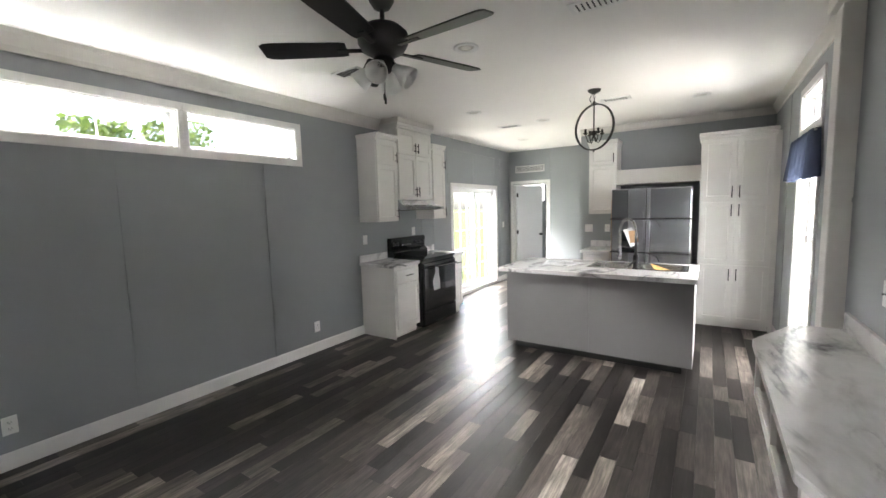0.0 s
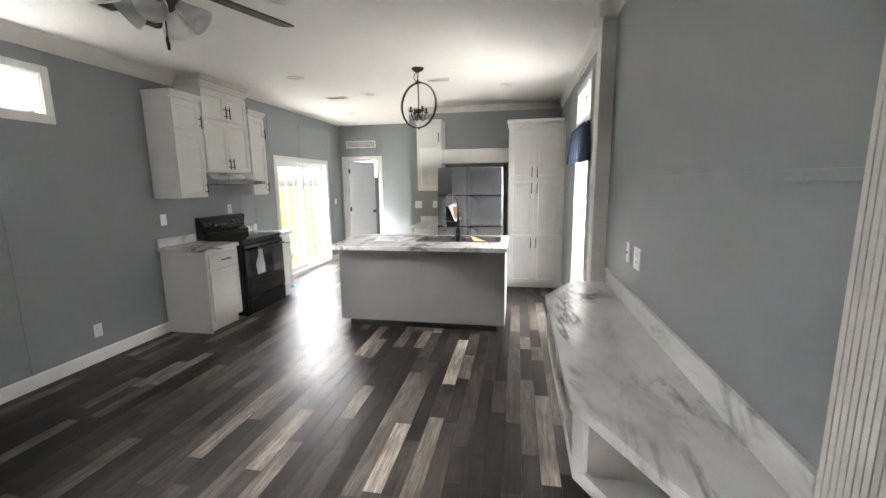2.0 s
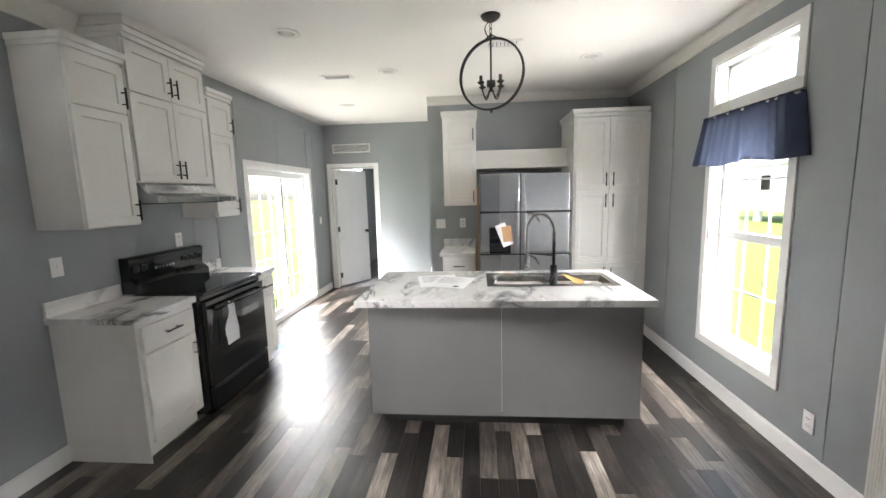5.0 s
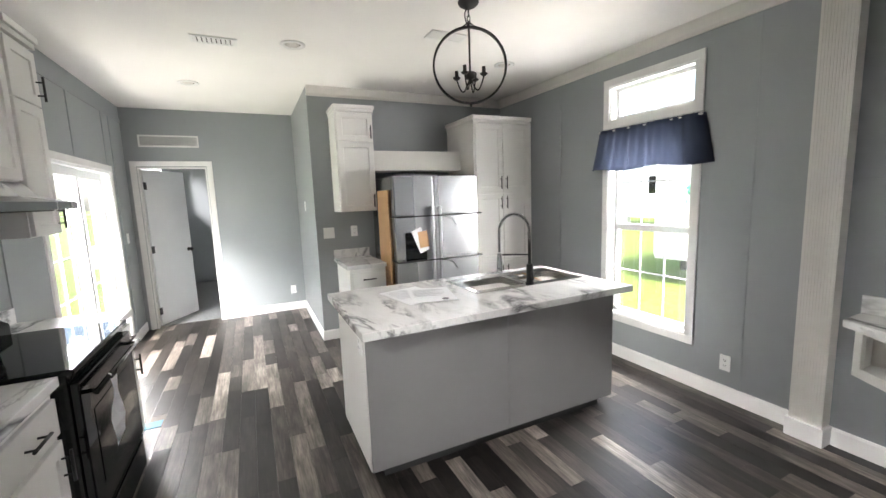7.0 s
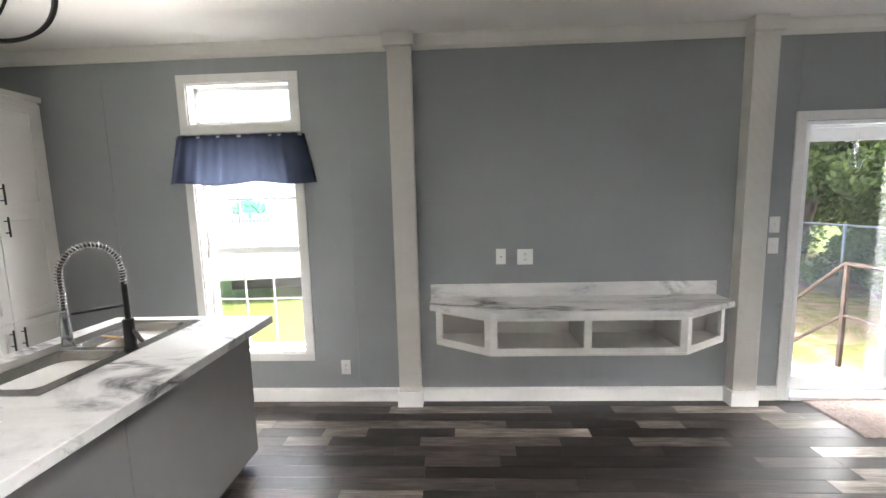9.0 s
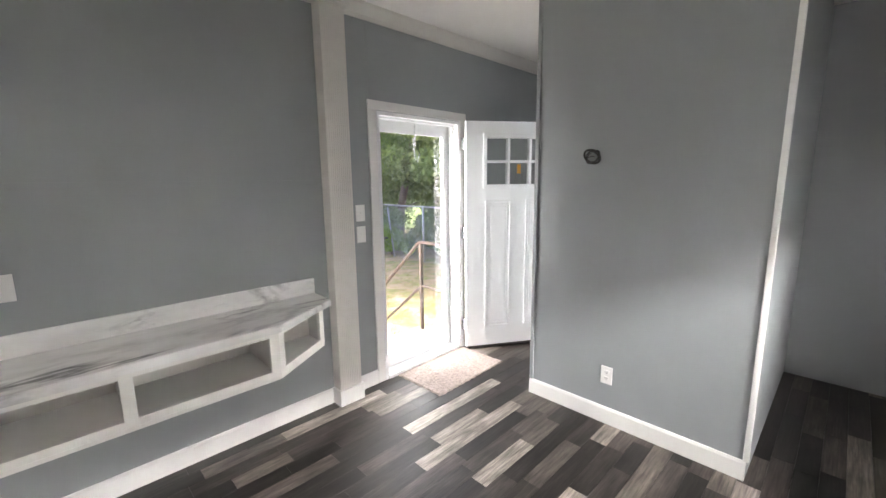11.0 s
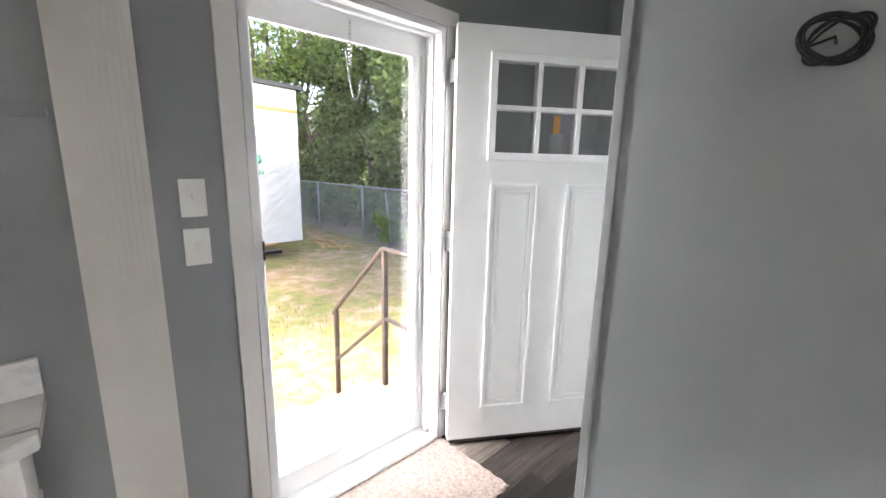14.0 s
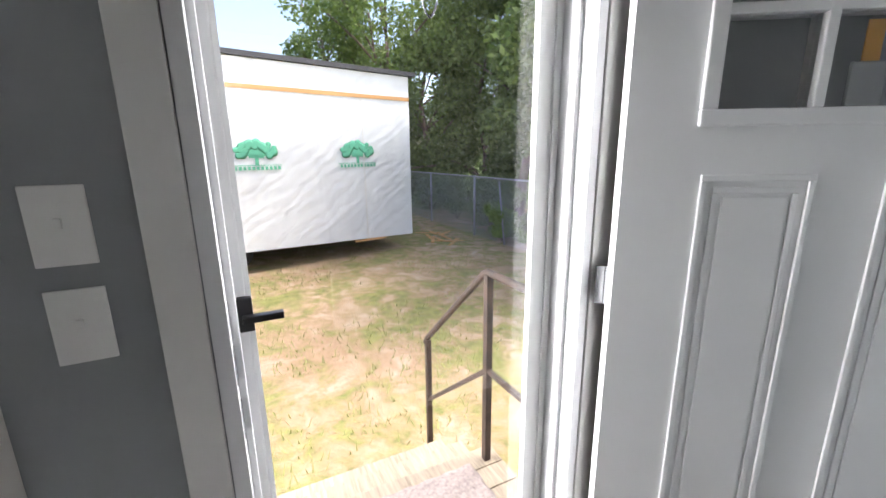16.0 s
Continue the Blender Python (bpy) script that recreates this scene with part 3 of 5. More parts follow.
leaf = part("leaf", boxes((0, 0.70, -0.018, 0.018, 0.012, 2.0), bevel=0.003, m=lm), DOORWHITE, bd)
for z in (0.2, 1.0, 1.8):
    part("hinge", boxes((-0.012, 0.03, -0.024, -0.0165, z - 0.045, z + 0.045), m=lm), BLACK, leaf, "black hinge")
for s in (-1, 1):
    part("door_handle", lathe([(0.026, 0), (0.026, 0.008), (0.011, 0.012), (0.011, 0.032), (0.026, 0.04), (0.028, 0.052), (0.02, 0.062), (0.0, 0.064)], lm @ pose(0.635, 0.018 * s, 0.93, -90 * s), 20), BLACK, leaf, "black round knob")

fd = thing("door_2", (XR, -0.04, 0), "white front door frame with shut glass storm door", "door", kind="structure")
for r in ((-0.548, 0.462, 2.05, 2.113), (0.395, 0.462, 0, 2.05), (-0.548, -0.478, 0, 2.05)):
    part("casing", boxes((XR - 0.014, XR, *r), bevel=0.003), TRIM, fd)
for r in ((0.365, 0.392, 0, 2.045), (-0.472, -0.445, 0, 2.045), (-0.445, 0.365, 2.018, 2.045)):
    part("jamb", boxes((XR - 0.012, XR + 0.15, *r)), DOORWHITE, fd)
for r in ((0.352, 0.365, 0.03, 2.018), (-0.445, -0.432, 0.03, 2.018), (-0.432, 0.352, 2.004, 2.018)):
    part("stop", boxes((XR + 0.035, XR + 0.06, *r)), DOORWHITE, fd)
part("threshold", boxes((XR - 0.02, XR + 0.17, -0.445, 0.365, 0.0, 0.032), bevel=0.004), VINYL, fd)
storm = part("storm_door", boxes((XR + 0.10, XR + 0.135, -0.445, 0.365, 1.93, 2.018), (XR + 0.10, XR + 0.135, -0.445, 0.365, 0.034, 0.13), (XR + 0.10, XR + 0.135, 0.335, 0.365, 0.13, 1.93), (XR + 0.10, XR + 0.135, -0.445, -0.38, 0.13, 1.93), bevel=0.003), VINYL, fd)
for r in ((-0.38, -0.366, 0.13, 1.93), (-0.425, -0.418, 0.13, 1.93), (0.325, 0.335, 0.13, 1.93), (-0.366, 0.325, 1.916, 1.93), (-0.366, 0.325, 0.13, 0.144)):
    part("bead", boxes((XR + 0.094, XR + 0.104, *r)), VINYL, storm)
p = part("pane", boxes((XR + 0.112, XR + 0.117, -0.375, 0.33, 0.135, 1.925)), GLASS, storm)
p.visible_shadow = False
part("latch", boxes((XR + 0.08, XR + 0.10, 0.325, 0.352, 1.085, 1.155), (XR + 0.062, XR + 0.082, 0.27, 0.345, 1.108, 1.122), bevel=0.003), BLACK, storm, "black latch lever")
chain = [(XR + 0.09, -0.03 - 0.07 * v, 2.0 - 0.30 * math.sin(math.pi * (0.12 + 0.62 * v))) for v in np.linspace(0, 1, 15)]
part("safety_chain", tube(chain, 0.0022, 6), STEEL, storm, "steel door chain hanging from the head")
part("chain_spring", tube([(XR + 0.09 + 0.007 * math.cos(a), -0.05 + 0.007 * math.sin(a), 2.0 - 0.0022 * a) for a in np.linspace(0, 80, 240)], 0.0018, 4), CHROME, storm, "coiled chain spring")
for z in (1.05, 0.94):
    part("strike_plate", boxes((XR + 0.005, XR + 0.03, 0.363, 0.366, z - 0.035, z + 0.035)), STEEL, fd)

# front door leaf, swung into the entry
ang = math.degrees(math.atan2(-0.845, -0.534))
fm = pose(0.728, -0.494, 0, 0, 0, ang)
fl = thing("front_door", (0.728, -0.494, 0.03), "white panelled front door with six small panes, open", "door")
W = 0.92
GX0, GX1, GZ0, GZ1 = 0.185, 0.79, 1.51, 1.905
FT = 0.044
body = part("leaf", boxes((0, GX0, -FT, 0, 0.035, 2.045), (GX1, W, -FT, 0, 0.035, 2.045), (GX0, GX1, -FT, 0, 0.035, GZ0), (GX0, GX1, -FT, 0, GZ1, 2.045), m=fm), DOORWHITE, fl)
for sgn in (1, -1):
    yo = 0.0 if sgn > 0 else -FT
    def face(u0, u1, z0, z1, d0, d1, bevel=0.0):
        a, b = (yo + d0, yo + d1) if sgn > 0 else (yo - d1, yo - d0)
        return boxes((u0, u1, a, b, z0, z1), bevel=bevel, m=fm)
    for r in ((GX0 - 0.035, GX1 + 0.035, GZ1, GZ1 + 0.035), (GX0 - 0.035, GX1 + 0.035, GZ0 - 0.035, GZ0), (GX0 - 0.035, GX0, GZ0, GZ1), (GX1, GX1 + 0.035, GZ0, GZ1)):
        part("glass_frame", face(*r, 0, 0.012, bevel=0.004), DOORWHITE, body)
    for u in (GX0 + (GX1 - GX0) / 3, GX0 + 2 * (GX1 - GX0) / 3):
        part("glazing_bar", face(u - 0.011, u + 0.011, GZ0, GZ1, -0.014, 0.006, bevel=0.003), DOORWHITE, body)
    part("glazing_bar", face(GX0, GX1, (GZ0 + GZ1) / 2 - 0.011, (GZ0 + GZ1) / 2 + 0.011, -0.014, 0.0055, bevel=0.003), DOORWHITE, body)
    for u0, u1 in ((0.172, 0.412), (0.552, 0.80)):
        z0, z1 = 0.21, 1.37
        for k, (w0, hgt) in enumerate(((0.0, 0.007), (0.028, 0.004))):
            w1 = w0 + 0.014
            for r in ((u0 + w0, u1 - w0, z1 - w1, z1 - w0), (u0 + w0, u1 - w0, z0 + w0, z0 + w1), (u0 + w0, u0 + w1, z0 + w1, z1 - w1), (u1 - w1, u1 - w0, z0 + w1, z1 - w1)):
                part("panel_moulding", face(*r, 0, hgt, bevel=0.0025), DOORWHITE, body)
        part("raised_panel", face(u0 + 0.05, u1 - 0.05, z0 + 0.05, z1 - 0.05, 0, 0.004, bevel=0.002), DOORWHITE, body)
    for z, k in ((1.155, 0.8), (1.03, 1.0)):
        prof = [(0.032, 0), (0.032, 0.008), (0.026, 0.012), (0.013, 0.016), (0.013, 0.034), (0.026, 0.042), (0.030, 0.055), (0.024, 0.066), (0.0, 0.070)] if k == 1.0 else [(0.032, 0), (0.032, 0.012), (0.026, 0.02), (0.012, 0.022), (0.0, 0.022)]
        part("door_knob" if k == 1.0 else "deadbolt", lathe(prof, fm @ pose(W - 0.06, yo, z, -90 * sgn), 22), BLACK, fl, "black round knob" if k == 1.0 else "black deadbolt")
p = part("pane", boxes((GX0, GX1, -FT / 2 - 0.003, -FT / 2 + 0.003, GZ0, GZ1), m=fm), GLASS, body)
p.visible_shadow = False
part("sweep", boxes((0.01, W - 0.01, -FT + 0.004, -0.004, 0.016, 0.036), m=fm), SLOT, fl, "black door sweep")
for z in (0.24, 1.09, 1.86):
    part("hinge", boxes((-0.028, 0.004, 0.0005, 0.005, z - 0.05, z + 0.05), (-0.006, 0.006, -0.004, 0.012, z - 0.05, z + 0.05), m=fm), STEEL, fl, "steel hinge")
tag = thing("hardware_bag", fm @ Vector((0.50, 0.01, 1.52)), "clear hardware bag with orange tag on the door pane", "bag")
part("tag", boxes((0.478, 0.512, -0.013, -0.010, 1.60, 1.685), m=fm), ORANGE, tag, "orange paper tag")
part("bag", boxes((0.46, 0.53, -0.016, -0.004, 1.512, 1.605), bevel=0.005, m=fm), BAGFILM, tag)
part("screws", boxes((0.468, 0.50, -0.013, -0.004, 1.513, 1.526), (0.495, 0.525, -0.014, -0.004, 1.513, 1.522), bevel=0.003, m=fm), CHROME, tag)


# ---- cabinets ----
class Face:
    """A cabinet front: u runs along the front, out points into the room."""

    def __init__(self, origin, u, out):
        self.o, self.u, self.n = Vector(origin), Vector(u), Vector(out)
        self.m = Matrix(((self.u.x, self.n.x, 0, self.o.x), (self.u.y, self.n.y, 0, self.o.y), (self.u.z, self.n.z, 1, self.o.z), (0, 0, 0, 1)))

    def box(self, u0, u1, d0, d1, z0, z1, bevel=0.0):
        return boxes((u0, u1, d0, d1, z0, z1), bevel=bevel, m=self.m)

    def bar(self, parent, u, z0, z1, upright=True):
        """A black bar pull."""
        bm = bmesh.new()
        d = 0.052
        if upright:
            ends, posts = ((u, d, z0), (u, d, z1)), ((u, z0 + 0.03), (u, z1 - 0.03))
        else:
            ends, posts = ((u - (z1 - z0) / 2, d, z0), (u + (z1 - z0) / 2, d, z0)), ((u - 0.045, z0), (u + 0.045, z0))
        tube([self.m @ Vector(e) for e in ends], 0.006, 10, bm=bm)
        for a, z in posts:
            tube([self.m @ Vector((a, 0.0195, z)), self.m @ Vector((a, d, z))], 0.0045, 8, bm=bm)
        return part("handle", bm, BLACK, parent, "black bar handle")

    def door(self, parent, u0, u1, z0, z1, rail=0.055, name="door"):
        """A shaker door: flat panel set back in a raised frame."""
        b = bmesh.new()
        e = 0.002
        loops = []
        for i, d in ((0, 0.001), (0, 0.021 - e), (e, 0.021), (rail - e, 0.021), (rail + e, 0.0125)):
            loops.append([b.verts.new(self.m @ Vector(c)) for c in ((u0 + i, d, z0 + i), (u1 - i, d, z0 + i), (u1 - i, d, z1 - i), (u0 + i, d, z1 - i))])
        for p, q in zip(loops, loops[1:]):
            for k in range(4):
                b.faces.new((p[k], p[(k + 1) % 4], q[(k + 1) % 4], q[k]))
        b.faces.new(loops[-1])
        b.faces.new(loops[0][::-1])
        bmesh.ops.recalc_face_normals(b, faces=b.faces)
        return part(name, b, CAB, parent)

    def drawer(self, parent, u0, u1, z0, z1):
        d = part("drawer_front", self.box(u0, u1, 0.001, 0.021, z0, z1, bevel=0.004), CAB, parent)
        self.bar(d, (u0 + u1) / 2, (z0 + z1) / 2, (z0 + z1) / 2 + 0.13, upright=False)
        return d


W1 = Face((-3.215, 0, 0), (0, 1, 0), (1, 0, 0))
W2 = Face((-2.975, 0, 0), (0, 1, 0), (1, 0, 0))


def wall_cabinet(label, y0, y1, z0, z1, split, handles, pairs=1):
    t = thing("wall_cabinet", (XL, (y0 + y1) / 2, z0), label, "cabinet", "kitchen wall cabinets")
    part("body", boxes((XL, -3.215, y0, y1, z0, z1)), CAB, t)
    part("cornice", boxes((XL, -3.175, y0 - 0.012, y1 + 0.012, z1, z1 + 0.035), (XL, -3.19, y0 - 0.006, y1 + 0.006, z1 - 0.03, z1), bevel=0.004), CAB, t)
    w = (y1 - y0 - 0.012) / pairs
    for k in range(pairs):
        a, b = y0 + 0.008 + w * k, y0 + 0.004 + w * (k + 1)
        hu = (b - 0.028) if k == 0 else (a + 0.028)
        up = W1.door(t, a, b, split + 0.004, z1 - 0.05, name="upper_door")
        W1.bar(up, hu, split + 0.03, split + 0.16)
        lo = W1.door(t, a, b, z0 + 0.006, split - 0.004, name="door")
        W1.bar(lo, hu, z0 + 0.03, z0 + 0.16)
    return t


wall_cabinet("white shaker wall cabinet with black bar handles", 3.62, 4.0, 1.415, 2.44, 2.105, 1)
wall_cabinet("white shaker wall cabinet with double doors above the hood", 4.02, 4.765, 1.69, 2.62, 2.265, 2, 2)
wall_cabinet("narrow white shaker wall cabinet by the patio door", 4.785, 5.11, 1.415, 2.44, 2.105, 1)
solid("soffit", boxes((XL, -3.16, 4.0, 4.785, 2.657, H - 0.001), bevel=0.004), CREAM, "painted filler box between cabinet and ceiling", "soffit", kind="structure")

hood = thing("range_hood", (-3.3, 4.39, 1.55), "stainless steel range hood under the cabinet", "range hood")
hb = extrude_profile([(0, 0.0), (0.50, 0.0), (0.50, 0.035), (0.36, 0.065), (0.30, 0.135), (0, 0.135)], (XL, 4.775, 1.552), (XL, 4.015, 1.552))
part("canopy", hb, STEEL, hood)
part("switch_panel", boxes((-3.215, -3.204, 4.60, 4.70, 1.63, 1.665)), BLACK, hood, "black switch panel")
part("filter", boxes((-3.42, -3.08, 4.08, 4.70, 1.545, 1.5515)), SLOT, hood)


def base_cabinet(label, y0, y1, hand):
    t = thing("base_cabinet", (XL, (y0 + y1) / 2, 0), label, "cabinet", "kitchen base cabinets")
    part("body", boxes((XL, -2.975, y0, y1, 0.10, 0.868), (XL, -3.03, y0, y1, 0, 0.10)), CAB, t)
    part("side_panel", boxes((XL, -2.972, y0 - 0.006, y0, 0, 0.868)), CAB, t)
    W2.drawer(t, y0 + 0.025, y1 - 0.02, 0.69, 0.835)
    d = W2.door(t, y0 + 0.025, y1 - 0.02, 0.12, 0.665)
    W2.bar(d, y1 - 0.05, 0.50, 0.63)
    return t


def counter(label, specs, splash):
    t = thing("worktop", ((specs[0] + specs[1]) / 2, (specs[2] + specs[3]) / 2, 0.87), label, "worktop")
    part("slab", boxes((*specs, 0.87, 0.91), bevel=0.004), MARBLE, t)
    part("backsplash", boxes((*splash, 0.91, 1.0), bevel=0.003), MARBLE, t)


base_cabinet("white base cabinet with drawer beside the stove", 3.605, 4.075, 1)
base_cabinet("narrow white base cabinet by the patio door", 4.875, 5.17, 1)
counter("marbled laminate worktop on the cabinet", (XL, -2.945, 3.575, 4.085), (XL, XL + 0.02, 3.58, 4.085))
counter("marbled laminate worktop beside the stove", (XL, -2.945, 4.868, 5.20), (XL, XL + 0.02, 4.868, 5.20))

# stove
stove = thing("stove", (-3.2, 4.475, 0), "black freestanding electric stove with oven", "stove")
part("body", boxes((-3.47, -2.925, 4.095, 4.858, 0.03, 0.90), bevel=0.004), GLOSSBLACK, stove)
part("cooktop", boxes((-3.40, -2.90, 4.092, 4.861, 0.90, 0.925), bevel=0.006), OVENGLASS, stove, "black glass cooktop")
bp = part("control_panel", extrude_profile([(0, 0.92), (0.115, 0.92), (0.115, 0.98), (0.06, 1.02), (0.075, 1.16), (0.05, 1.175), (0, 1.175)], (-3.495, 4.858, 0), (-3.495, 4.095, 0)), GLOSSBLACK, stove)
part("display", boxes((-0.002, 0.004, 4.30, 4.56, -0.05, 0.05), bevel=0.001, m=pose(-3.425, 0, 1.09, 0, 6, 0)), OVENGLASS, bp, "dark glass display")
for i in range(6):
    part("button", boxes((0.004, 0.0052, 4.32 + 0.035 * i, 4.342 + 0.035 * i, -0.03, -0.012), m=pose(-3.425, 0, 1.09, 0, 6, 0)), STEEL, bp, "grey touch button")
for y in (4.15, 4.22, 4.64, 4.72, 4.80):
    part("knob", lathe([(0.024, 0), (0.022, 0.018), (0.012, 0.028), (0, 0.028)], pose(-3.428, y, 1.09, 0, 90, 0), 16), BLACK, bp)
od = part("oven_door", boxes((-2.925, -2.893, 4.10, 4.853, 0.245, 0.86), bevel=0.006), GLOSSBLACK, stove)
part("oven_window", boxes((-2.895, -2.8905, 4.21, 4.745, 0.36, 0.70), bevel=0.002), OVENGLASS, od, "dark oven window")
bm = tube([(-2.852, 4.13, 0.80), (-2.852, 4.825, 0.80)], 0.012)
for y in (4.16, 4.795):
    tube([(-2.895, y, 0.80), (-2.852, y, 0.80)], 0.009, bm=bm)
part("oven_handle", bm, GLOSSBLACK, od)
dr = part("drawer_front", boxes((-2.925, -2.897, 4.10, 4.853, 0.05, 0.235), bevel=0.006), GLOSSBLACK, stove)
part("lip", boxes((-2.899, -2.885, 4.15, 4.80, 0.205, 0.222), bevel=0.004), GLOSSBLACK, dr)
bag = thing("hanging_leaflet", (-2.85, 4.29, 0.45), "pale leaflet hanging from the oven handle", "leaflet")
bm = bmesh.new()
for k in range(8):
    z = 0.80 - k * 0.042
    w = 0.035 + 0.045 * min(1, k / 5)
    a = [bm.verts.new((-2.836 + 0.007 * math.sin(k * 1.3 + j), 4.29 + w * (j - 1) + 0.01 * math.sin(k), z)) for j in range(3)]
    if k:
        for j in range(2):
            bm.faces.new((prev[j], prev[j + 1], a[j + 1], a[j]))
    prev = a
bmesh.ops.solidify(bm, geom=bm.faces[:], thickness=0.003)
part("sheet", bm, PAPER, bag)
part("loop", tube([(-2.845, 4.285, 0.79), (-2.842, 4.29, 0.815), (-2.852, 4.295, 0.815)], 0.002, 6), PAPER, bag)
ft = thing("tape_scrap", (-2.93, 5.19, 0.03), "scrap of blue tape on the cabinet's corner", "tape")
part("strip", boxes((-2.972, -2.86, 5.10, 5.19, 0.13, 0.134), (-2.974, -2.970, 5.10, 5.17, 0.10, 0.132)), TAPE, ft)

# fridge corner
F3 = Face((0, 6.235, 0), (1, 0, 0), (0, -1, 0))
t = thing("wall_cabinet", (-1.195, YW, 1.42), "narrow white shaker wall cabinet beside the fridge", "cabinet", "kitchen wall cabinets")
part("body", boxes((-1.385, -1.005, 6.235, YW, 1.42, 2.44)), CAB, t)
part("cornice", boxes((-1.40, -0.99, 6.195, YW, 2.44, 2.475), (-1.392, -0.998, 6.212, YW, 2.41, 2.44), bevel=0.004), CAB, t)
for z0, z1, hz in ((2.125, 2.40, 2.15), (1.428, 2.115, 1.46)):
    d = F3.door(t, -1.375, -1.012, z0, z1)
    F3.bar(d, -1.04, hz, hz + 0.13)
solid("fridge_valance_board", boxes((-1.004, 0.01, 6.235, 6.255, 1.83, 2.035), (-1.004, 0.01, 6.255, YW, 1.83, 1.848)), CREAM, "cream board bridging over the fridge", "board")
F4 = Face((0, 5.955, 0), (1, 0, 0), (0, -1, 0))
t = thing("base_cabinet", (-1.21, 6.25, 0), "small white base cabinet beside the fridge", "cabinet", "kitchen base cabinets")
part("body", boxes((-1.395, -1.035, 5.955, YW, 0.10, 0.868), (-1.395, -1.035, 6.01, YW, 0, 0.10)), CAB, t)
F4.drawer(t, -1.375, -1.05, 0.69, 0.835)
d = F4.door(t, -1.375, -1.05, 0.12, 0.665)
F4.bar(d, -1.08, 0.50, 0.63)
counter("marbled laminate worktop beside the fridge", (-1.425, -1.03, 5.92, YW), (-1.425, -1.03, YW - 0.02, YW))

fr = thing("fridge", (-0.52, 6.1, 0), "stainless side-by-side fridge tied with black straps", "fridge")
part("body", boxes((-0.975, -0.06, 5.83, 6.50, 0.03, 1.745), bevel=0.006), STEEL, fr)
part("grille", boxes((-0.96, -0.075, 5.80, 5.85, 0.01, 0.08), bevel=0.004), BLACK, fr)
for u0, u1 in ((-0.975, -0.565), (-0.557, -0.06)):
    d = part("fridge_door", boxes((u0, u1, 5.755, 5.825, 0.09, 1.75), bevel=0.012), STEEL, fr)
    hx = u1 - 0.035 if u0 < -0.9 else u0 + 0.035
    bm = boxes((hx - 0.016, hx + 0.016, 5.70, 5.722, 0.45, 1.45), (hx - 0.012, hx + 0.012, 5.722, 5.757, 1.40, 1.44), (hx - 0.012, hx + 0.012, 5.722, 5.757, 0.46, 0.50), bevel=0.005)
    part("handle", bm, STEEL, d, "long steel handle")
    if u0 < -0.9:
        part("dispenser", boxes((-0.88, -0.66, 5.7505, 5.756, 0.92, 1.20), bevel=0.002), OVENGLASS, d, "black water dispenser")
part("gasket", boxes((-0.565, -0.557, 5.77, 5.83, 0.09, 1.745)), SLOT, fr)
for z in (1.36, 0.925):
    part("strap", boxes((-0.979, -0.056, 5.69, 5.694, z - 0.007, z + 0.007), (-0.979, -0.975, 5.692, 6.45, z - 0.007, z + 0.007), (-0.06, -0.056, 5.692, 5.90, z - 0.007, z + 0.007)), BLACK, fr, "black strap")
    part("strap_end", tube([(-0.56, 5.688, z), (-0.48, 5.66, z - 0.01), (-0.42, 5.645, z - 0.035), (-0.385, 5.64, z - 0.10)], 0.005, 8), BLACK, fr, "loose strap end")
cs = solid("cardboard_sheet", boxes((-1.0, -0.985, 5.87, 6.22, 0.5, 1.62)), CARD, "brown cardboard sheet against the fridge's side", "cardboard")
pk = thing("document_pouch", (-0.74, 5.74, 1.05), "pale document pouch hanging on the dispenser", "pouch")
part("pouch", boxes((-0.055, 0.055, -0.008, 0, -0.14, 0.10), bevel=0.004, m=pose(-0.735, 5.745, 1.14, 0, -22, 0)), PAPER, pk)
part("sheet", boxes((-0.05, 0.05, -0.012, -0.008, -0.10, 0.06), m=pose(-0.70, 5.745, 1.15, 0, -8, 0)), CARD, pk)

F5 = Face((0, 5.94, 0), (1, 0, 0), (0, -1, 0))
t = thing("pantry_cabinet", (0.39, 6.2, 0), "tall white shaker pantry cabinet with six doors", "cabinet")
part("body", boxes((0.012, 0.735, 5.94, YW, 0.075, 2.34), (0.012, 0.735, 5.99, YW, 0, 0.075)), CAB, t)
part("filler", boxes((0.735, XR - 0.002, 5.945, 5.965, 0.0, 2.34)), CAB, t)
part("cornice", boxes((-0.012, 0.752, 5.895, YW, 2.345, 2.385), (0.002, 0.74, 5.92, YW, 2.31, 2.345), bevel=0.005), CAB, t)
for z0, z1, h in ((0.09, 0.785, (0.60, 0.745)), (0.80, 1.545, (1.38, 1.52)), (1.57, 2.30, (1.60, 1.74))):
    for u0, u1, hu in ((0.03, 0.368, 0.335), (0.376, 0.72, 0.408)):
        d = F5.door(t, u0, u1, z0, z1)
        F5.bar(d, hu, *h)

# ---- island ----
isl = thing("kitchen_island", (-0.86, 4.4, 0), "grey panelled kitchen island with marbled top", "island")
part("back_panel", boxes((-1.74, -0.86, 4.07, 4.085, 0.078, 0.868)), ISLAND, isl)
part("back_panel", boxes((-0.857, 0.028, 4.07, 4.085, 0.078, 0.868)), ISLAND, isl)
part("body", boxes((-1.728, 0.015, 4.085, 4.73, 0.10, 0.868)), CAB, isl)
part("toe_kick", boxes((-1.66, -0.05, 4.125, 4.68, 0, 0.10)), SLOT, isl, "dark recessed toe kick")
part("end_panel", boxes((-1.745, -1.728, 4.087, 4.745, 0.075, 0.868)), CAB, isl)
part("end_panel", boxes((0.015, 0.032, 4.087, 4.745, 0.075, 0.868)), CAB, isl)
SX0, SX1, SY0, SY1 = -0.93, -0.04, 4.31, 4.75
top = bmesh.new()
lp = []
